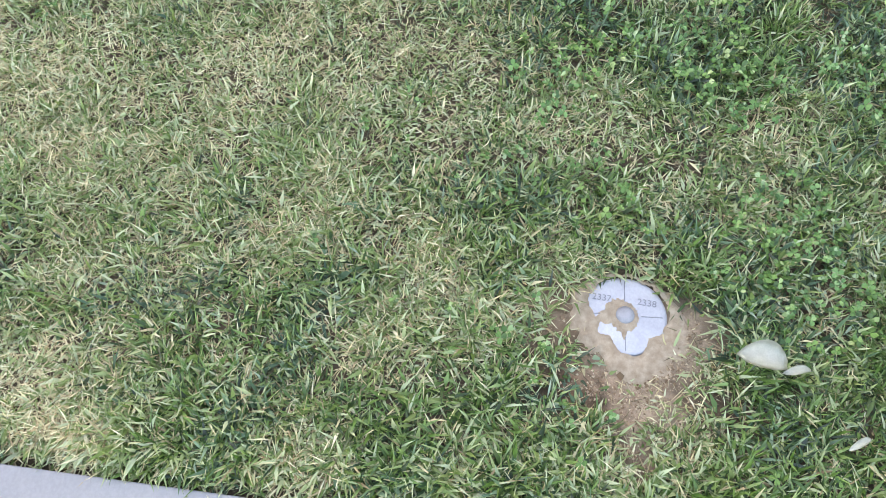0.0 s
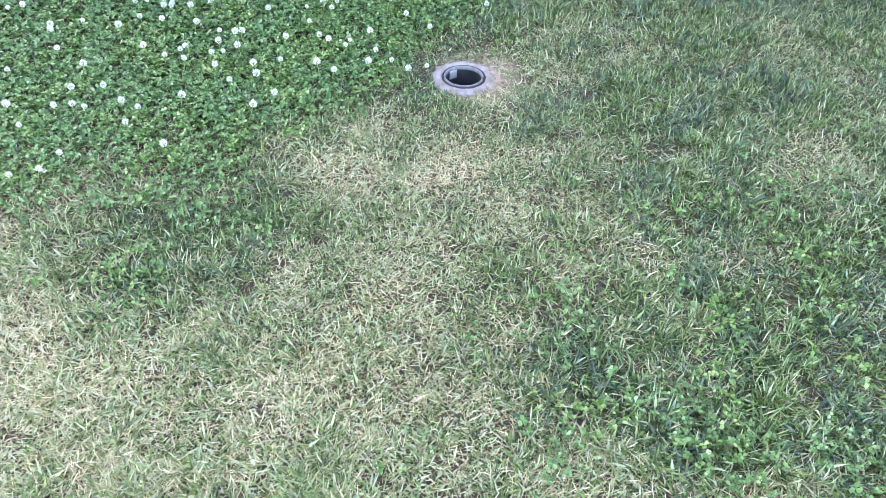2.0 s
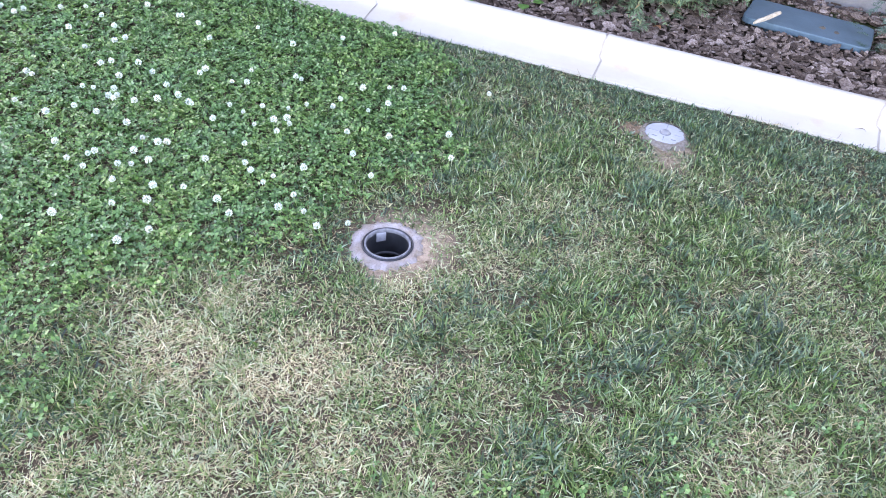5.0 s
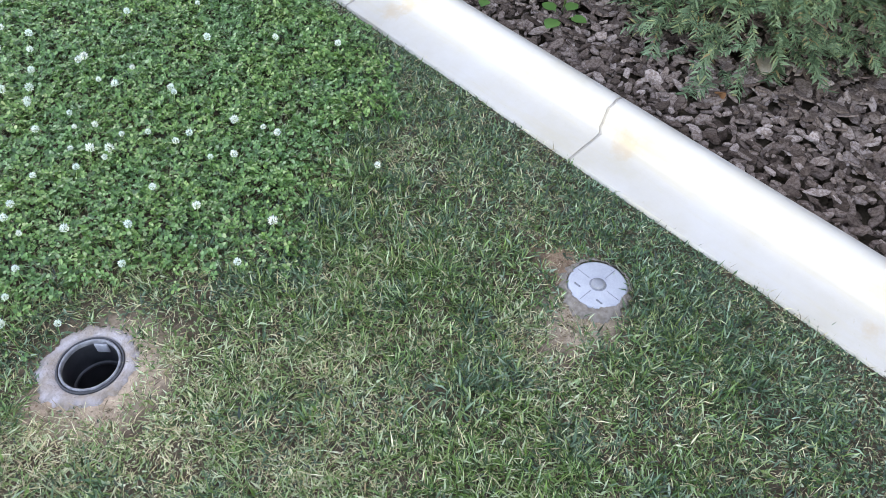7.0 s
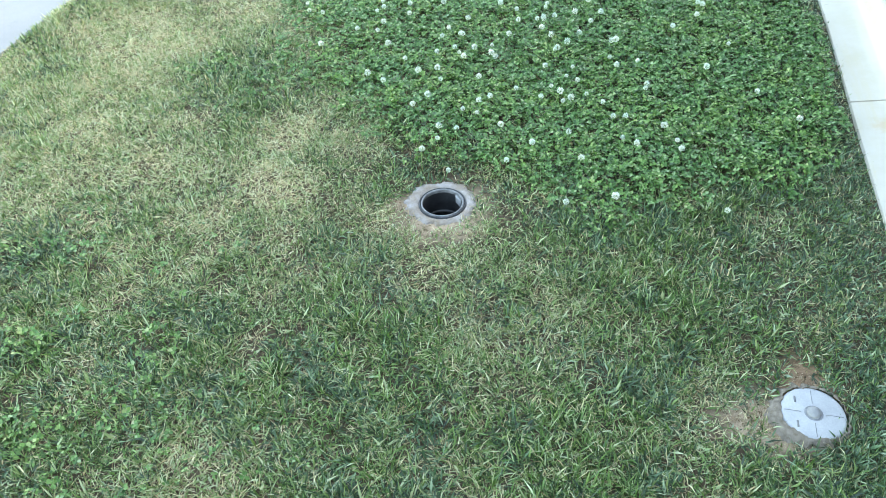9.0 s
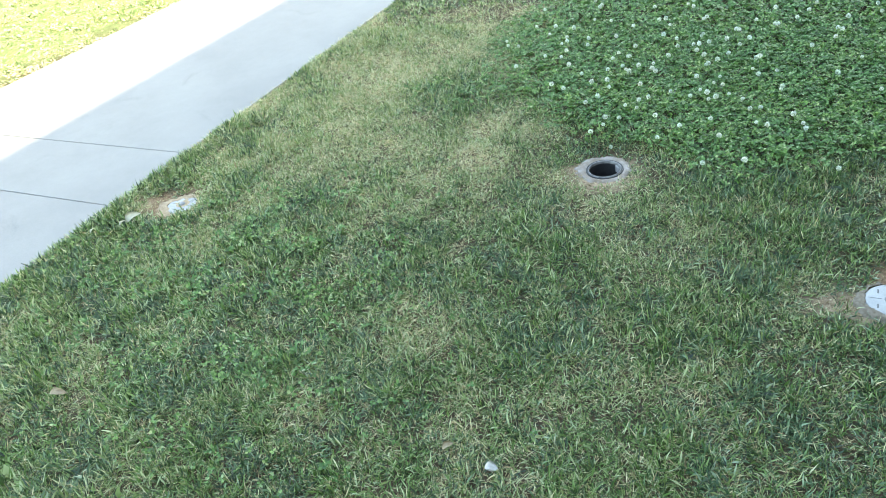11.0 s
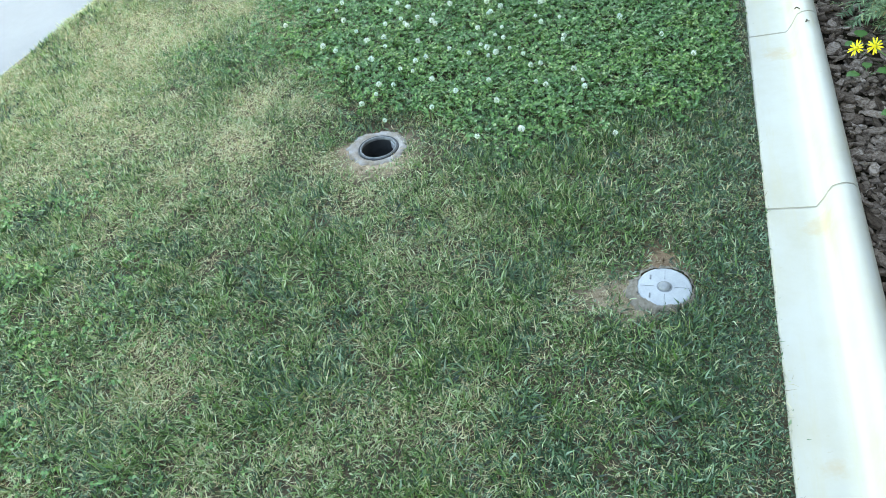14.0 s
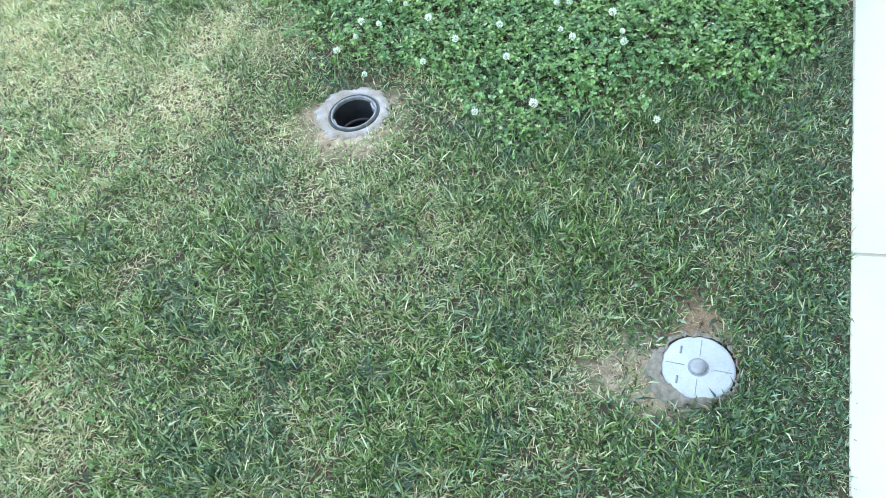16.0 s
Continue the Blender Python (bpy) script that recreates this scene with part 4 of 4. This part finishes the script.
def build_shrub(cx, cy, rx, ry, high, n, size, mat, label, seed, low=0.02):
    """A low bush: branching stems from the root and a crown of feathered leaves, loose at its rim."""
    r = random.Random(seed)
    sh = thing("shrub", pose(cx, cy, 0.01), label, "shrub", "bed shrubs")
    stems = bmesh.new()
    tips = []
    for k in range(16):
        a = r.uniform(0, 6.283)
        q = r.uniform(0.35, 0.9)
        e = Vector((rx * q * math.cos(a), ry * q * math.sin(a), high * r.uniform(0.25, 0.8) * (1.15 - 0.5 * q)))
        tips.append(e)
        b = tube([(0, 0, 0), e * 0.5 + Vector((0, 0, 0.03)), e], [0.007, 0.004, 0.002], 5)
        tmp = bpy.data.meshes.new("limb")
        b.to_mesh(tmp)
        b.free()
        stems.from_mesh(tmp)
        bpy.data.meshes.remove(tmp)
    part("stem", stems, TWIG, sh)
    v, f = [], []
    forms = [feather(r, size) for _ in range(14)]
    for i in range(n):
        a = r.uniform(0, 6.283)
        t = r.random() ** 0.4
        hgt = r.random() ** 0.85
        shell = (0.45 + 0.55 * math.sqrt(max(0.0, 1 - (hgt * 0.9) ** 2))) * (0.86 + 0.3 * noise.noise((math.cos(a) * 2 + seed, math.sin(a) * 2, hgt * 3)))
        p = Vector((rx * shell * t * math.cos(a), ry * shell * t * math.sin(a), low + high * hgt * (1.0 - 0.25 * t)))
        yaw = a + r.gauss(0, 0.7)
        pitch = r.gauss(-0.15 if hgt > 0.35 else 0.25, 0.4)
        m = Matrix.Translation(p) @ Euler((r.gauss(0, 0.4), pitch, yaw)).to_matrix().to_4x4() @ Matrix.Scale(r.uniform(0.5, 1.15), 4)
        fv, ff = forms[i % 14]
        b = len(v)
        for q in fv:
            w = m @ q
            if w.x + cx > WALL_X - 0.03:
                w.x = WALL_X - 0.03 - cx
            if w.x + cx < 0.44:
                w.x, w.z = max(w.x, 0.39 - cx), max(w.z, 0.1)
            w.z = max(w.z, 0.035)
            v.append(w)
        f.extend([tuple(b + k for k in q) for q in ff])
    me = mesh_from("foliage", v, f, [mat], smooth=False)
    ob = new("foliage", me)
    ob.parent = sh
    return sh


def build_daisy(x, y, z, root, tilt, turn):
    d = thing("yellow_daisy", pose(x, y, z), "yellow daisy flower with narrow rays on a thin stem", "flower", "yellow daisies")
    v, f = [], []
    n = 12
    m = Euler((radians(tilt), 0, radians(turn))).to_matrix()
    for k in range(n):
        a = 2 * math.pi * k / n + 0.1 * math.sin(k * 3)
        u, w = Vector((math.cos(a), math.sin(a), 0)), Vector((-math.sin(a), math.cos(a), 0))
        b = len(v)
        L = 0.0175 * (1 + 0.12 * math.sin(k * 5))
        for q, s, h in ((0.004, 0.0012, 0), (0.011, 0.0018, 0.002), (0.017, 0.0016, 0.0015)):
            v.extend([m @ (u * q * L / 0.019 - w * s + Vector((0, 0, h))), m @ (u * q * L / 0.019 + w * s + Vector((0, 0, h)))])
        v.append(m @ (u * L + Vector((0, 0, 0.0005))))
        f.extend([(b, b + 1, b + 3, b + 2), (b + 2, b + 3, b + 5, b + 4), (b + 4, b + 5, b + 6)])
    ob = new("petals", mesh_from("petals", v, f, [PETALY], smooth=False))
    ob.parent = d
    bm = lathe([(0, 0.004), (0.003, 0.0035), (0.0048, 0.0015), (0.005, -0.001), (0.002, -0.004), (0, -0.005)], 14, 0.2)
    bmesh.ops.transform(bm, matrix=m.to_4x4(), verts=bm.verts)
    part("disc", bm, PETALY, d, "golden flower centre")
    e = Vector(root) - Vector((x, y, z))
    part("stem", tube([(0, 0, -0.003), e * 0.5 + Vector((0, 0, 0.03)), e], [0.0012, 0.0014, 0.0018], 5), STEM, d)


def build_bud(x, y, z, root):
    d = thing("flower_bud", pose(x, y, z), "pale yellow closed daisy bud on a thin stem", "flower", "daisy buds")
    part("bud", lathe([(0, 0.006), (0.004, 0.0052), (0.0062, 0.002), (0.006, -0.002), (0.003, -0.0055), (0, -0.006)], 14, 0.12, x * 7), PETALY, d)
    e = Vector(root) - Vector((x, y, z))
    part("stem", tube([(0, 0, -0.005), e * 0.5 + Vector((0, 0, 0.02)), e], [0.001, 0.0012, 0.0015], 5), STEM, d)


def build_weed(x, y, s, seed):
    r = random.Random(seed)
    w = thing("weed_seedling", pose(x, y, 0.03), "small bright green round-leaved seedling in the mulch", "weed", "weed seedlings")
    for k in range(r.choice((3, 4))):
        a = k * 1.7 + r.uniform(-0.3, 0.3)
        L = s * r.uniform(0.75, 1.2)
        bm = bmesh.new()
        mid = [bm.verts.new((L * (0.35 + 0.65 * t), 0, 0.012 + 0.004 * math.sin(t * 3))) for t in (0, 0.35, 0.7, 1)]
        left = [bm.verts.new((L * (0.35 + 0.65 * t), L * q, 0.016)) for t, q in ((0.2, 0.22), (0.5, 0.27), (0.8, 0.17))]
        right = [bm.verts.new((L * (0.35 + 0.65 * t), -L * q, 0.016)) for t, q in ((0.2, 0.22), (0.5, 0.27), (0.8, 0.17))]
        for side in (left, right):
            for q in ((mid[0], mid[1], side[0]), (mid[1], side[1], side[0]), (mid[1], mid[2], side[1]), (mid[2], side[2], side[1]), (mid[2], mid[3], side[2])):
                bm.faces.new(q)
        st = tube([(0, 0, -0.03), (L * 0.2, 0, 0.006), (L * 0.36, 0, 0.012)], [0.0012, 0.001, 0.0008], 5)
        bmesh.ops.rotate(st, cent=(0, 0, 0), matrix=Matrix.Rotation(a, 3, "Z"), verts=st.verts)
        bmesh.ops.rotate(bm, cent=(0, 0, 0), matrix=Matrix.Rotation(a, 3, "Z"), verts=bm.verts)
        bmesh.ops.recalc_face_normals(bm, faces=bm.faces)
        part("leaf", bm, SEEDLEAF, w)
        part("stalk", st, STEM, w)


def build_leaf(name, x, y, z, turn, length, width, mat, label, cat, curl=0.35):
    """A curled thin leaf with some thickness."""
    bm = bmesh.new()
    g = []
    for i in range(9):
        t = i / 8
        w = width * math.sin(math.pi * min(1, t * 0.94 + 0.05)) ** 0.7
        row = []
        for j in (-1, -0.5, 0, 0.5, 1):
            row.append(bm.verts.new(((t - 0.5) * length, j * w / 2, curl * abs(j) ** 1.6 * w / 2 + 0.004 * math.sin(t * 5) - curl * length * 0.35 * (t - 0.5) ** 2)))
        g.append(row)
    for p, q in zip(g, g[1:]):
        for k in range(4):
            bm.faces.new((p[k], q[k], q[k + 1], p[k + 1]))
    bmesh.ops.solidify(bm, geom=bm.faces[:], thickness=0.0008)
    bmesh.ops.recalc_face_normals(bm, faces=bm.faces)
    me = bpy.data.meshes.new(name)
    bm.to_mesh(me)
    bm.free()
    me.materials.append(mat)
    me.polygons.foreach_set("use_smooth", [True] * len(me.polygons))
    ob = new(name, me)
    ob.matrix_world = pose(x, y, z, 8, -6, turn)
    return tagged(ob, label, cat)


def build_stick():
    bm = tube([(-0.07, 0, 0), (-0.045, 0.001, 0.003), (0.0, -0.001, 0.006), (0.05, 0.001, 0.011), (0.07, 0.0, 0.013)], [0.004, 0.0075, 0.008, 0.0085, 0.007], 7)
    me = bpy.data.meshes.new("stick")
    bm.to_mesh(me)
    bm.free()
    me.materials.append(STICK)
    ob = new("stick", me)
    ob.matrix_world = pose(0.86, -0.19, 0.062, 0, 0, -33)
    tagged(ob, "pale broken dry stick lying across the mulch", "stick")


build_ground()
build_path()
build_kerb()
build_vase()
DISC_Z = float(ground_z(np.array([DISC[0]]), np.array([DISC[1]]))[0]) + 0.005
HEAP = [(0, 0.0033), (0.1, 0.0046), (0.3, 0.0052), (0.6, 0.0015), (1, -0.012)]
LOW = [(0, 0.003), (0.15, 0.0036), (0.5, 0.002), (1, -0.008)]
SPILL = [(0, 0.0052), (0.3, 0.005), (0.7, 0.0042), (1, 0.0029)]
build_marker(*DISC, DISC_Z, 0.0575, -90, "white round numbered lawn marker half covered with sand", [("2337", (-0.031, 0.024, -6)), ("2338", (0.030, 0.020, -6))])
build_marker(0.004, 0.0, -0.003, 0.0575, 0, "white round lawn marker with a grey centre pin", [("", (-0.03, 0.026, 90)), ("", (-0.03, -0.028, 90))])
build_sand(*DISC, DISC_Z, [(0, 0.058), (40, 0.057), (70, 0.051), (92, 0.041), (108, 0.035), (124, 0.045), (150, 0.036), (172, 0.053), (200, 0.058), (226, 0.042), (246, 0.054), (275, 0.06), (322, 0.059), (334, 0.053), (345, 0.058)],
           [(0, 0.065), (60, 0.085), (100, 0.095), (150, 0.085), (185, 0.12), (215, 0.13), (250, 0.12), (275, 0.095), (320, 0.068)], HEAP, SAND, "pale brown sand heaped against the marker", 4)
build_sand(*DISC, DISC_Z, [(0, 0.012)], [(0, 0.021), (40, 0.03), (75, 0.027), (95, 0.04), (108, 0.042), (125, 0.022), (165, 0.024), (178, 0.036), (190, 0.024), (240, 0.019), (300, 0.018)], SPILL, SAND, "brown sand spilled round the marker pin", 14)
build_sand(0.004, 0.0, -0.003, [(0, 0.059), (60, 0.06), (100, 0.056), (125, 0.059), (185, 0.055), (205, 0.059), (232, 0.053), (262, 0.056), (285, 0.051), (310, 0.058)],
           [(0, 0.063), (70, 0.066), (100, 0.072), (150, 0.066), (190, 0.085), (235, 0.085), (270, 0.066), (320, 0.062)], LOW, GREYSOIL, "grey-brown soil packed round the marker", 24)
build_lawn()
build_crumbs()
build_clover()
build_flowers()
build_leaf("fallen_leaf", -2.296, -0.081, -0.017, 80, 0.062, 0.042, DEADLEAF, "pale dry curled leaf lying on the grass", "leaf", 0.5)
build_leaf("fallen_leaf", -2.31, -0.12, -0.015, 100, 0.036, 0.012, DEADLEAF, "pale torn strip of dry leaf on the grass", "leaf", 0.3)
build_leaf("fallen_leaf", -1.86, -0.82, -0.01, 20, 0.05, 0.022, STICK, "brown curled dry leaf on the grass", "leaf", 0.6)
build_leaf("fallen_leaf", -0.80, -0.71, 0.034, 60, 0.026, 0.016, STICK, "small tan dry leaf on the grass", "leaf", 0.5)
build_leaf("paper_scrap", -0.700, -0.725, 0.02, 10, 0.026, 0.022, PAPER, "small white paper scrap on the grass", "paper", 0.3)
build_leaf("fallen_leaf", -2.394, -0.184, -0.017, 120, 0.032, 0.009, DEADLEAF, "thin pale dry leaf strip on the grass", "leaf", 0.3)
build_leaf("bark_crumb", 0.352, 1.096, 0.076, 10, 0.022, 0.009, TWIG, "dark bark crumb lying on the kerb top", "bark", 0.2)
build_leaf("bark_crumb", 0.370, 1.010, 0.082, 40, 0.018, 0.008, TWIG, "dark bark crumb lying on the kerb top", "bark", 0.2)
build_leaf("bark_crumb", 0.290, -0.52, 0.018, 80, 0.03, 0.007, TWIG, "dark thin bark sliver on the kerb apron", "bark", 0.2)
build_leaf("fallen_leaf", 0.775, 0.150, 0.055, 35, 0.085, 0.055, STICK, "tan dry fallen leaf lying under the shrub", "leaf", 0.4)
build_leaf("fallen_leaf", 0.592, 0.149, 0.055, 70, 0.03, 0.026, ORANGELEAF, "small orange-brown dry leaf on the mulch", "leaf", 0.3)
build_house()
build_mulch()
build_valve_box()
build_stick()
build_shrub(1.04, 0.31, 0.42, 0.41, 0.48, 1900, 0.098, SHRUB, "grey-green feathery-leaved shrub drooping over bark mulch", 11)
build_shrub(0.92, 1.74, 0.60, 0.88, 0.42, 2700, 0.1, SHRUB, "green feathery-leaved flowering shrub beside the kerb", 12)
build_shrub(0.97, 1.05, 0.52, 0.52, 0.46, 2200, 0.098, SHRUB, "dense green feathery-leaved shrub beside the kerb", 16)
build_shrub(0.95, -0.87, 0.32, 0.40, 0.30, 950, 0.05, BLUELEAF, "small blue-green conifer shrub beside the valve box", 13)
build_daisy(0.372, 0.451, 0.308, (0.60, 0.63, 0.03), 45, -45)
build_daisy(0.405, 0.442, 0.318, (0.61, 0.64, 0.03), 55, -20)
for x, y, z in ((0.72, 0.49, 0.31), (0.72, 0.43, 0.33)):
    build_bud(x, y, z, (0.9, 0.4, 0.05))
build_daisy(0.40, 2.05, 0.13, (0.7, 2.0, 0.03), 40, -30)
for i, (x, y, s) in enumerate(((0.58, 0.615, 0.072), (0.50, 0.80, 0.06), (0.51, 0.96, 0.06), (0.66, 0.70, 0.05))):
    build_weed(x, y, s, i)
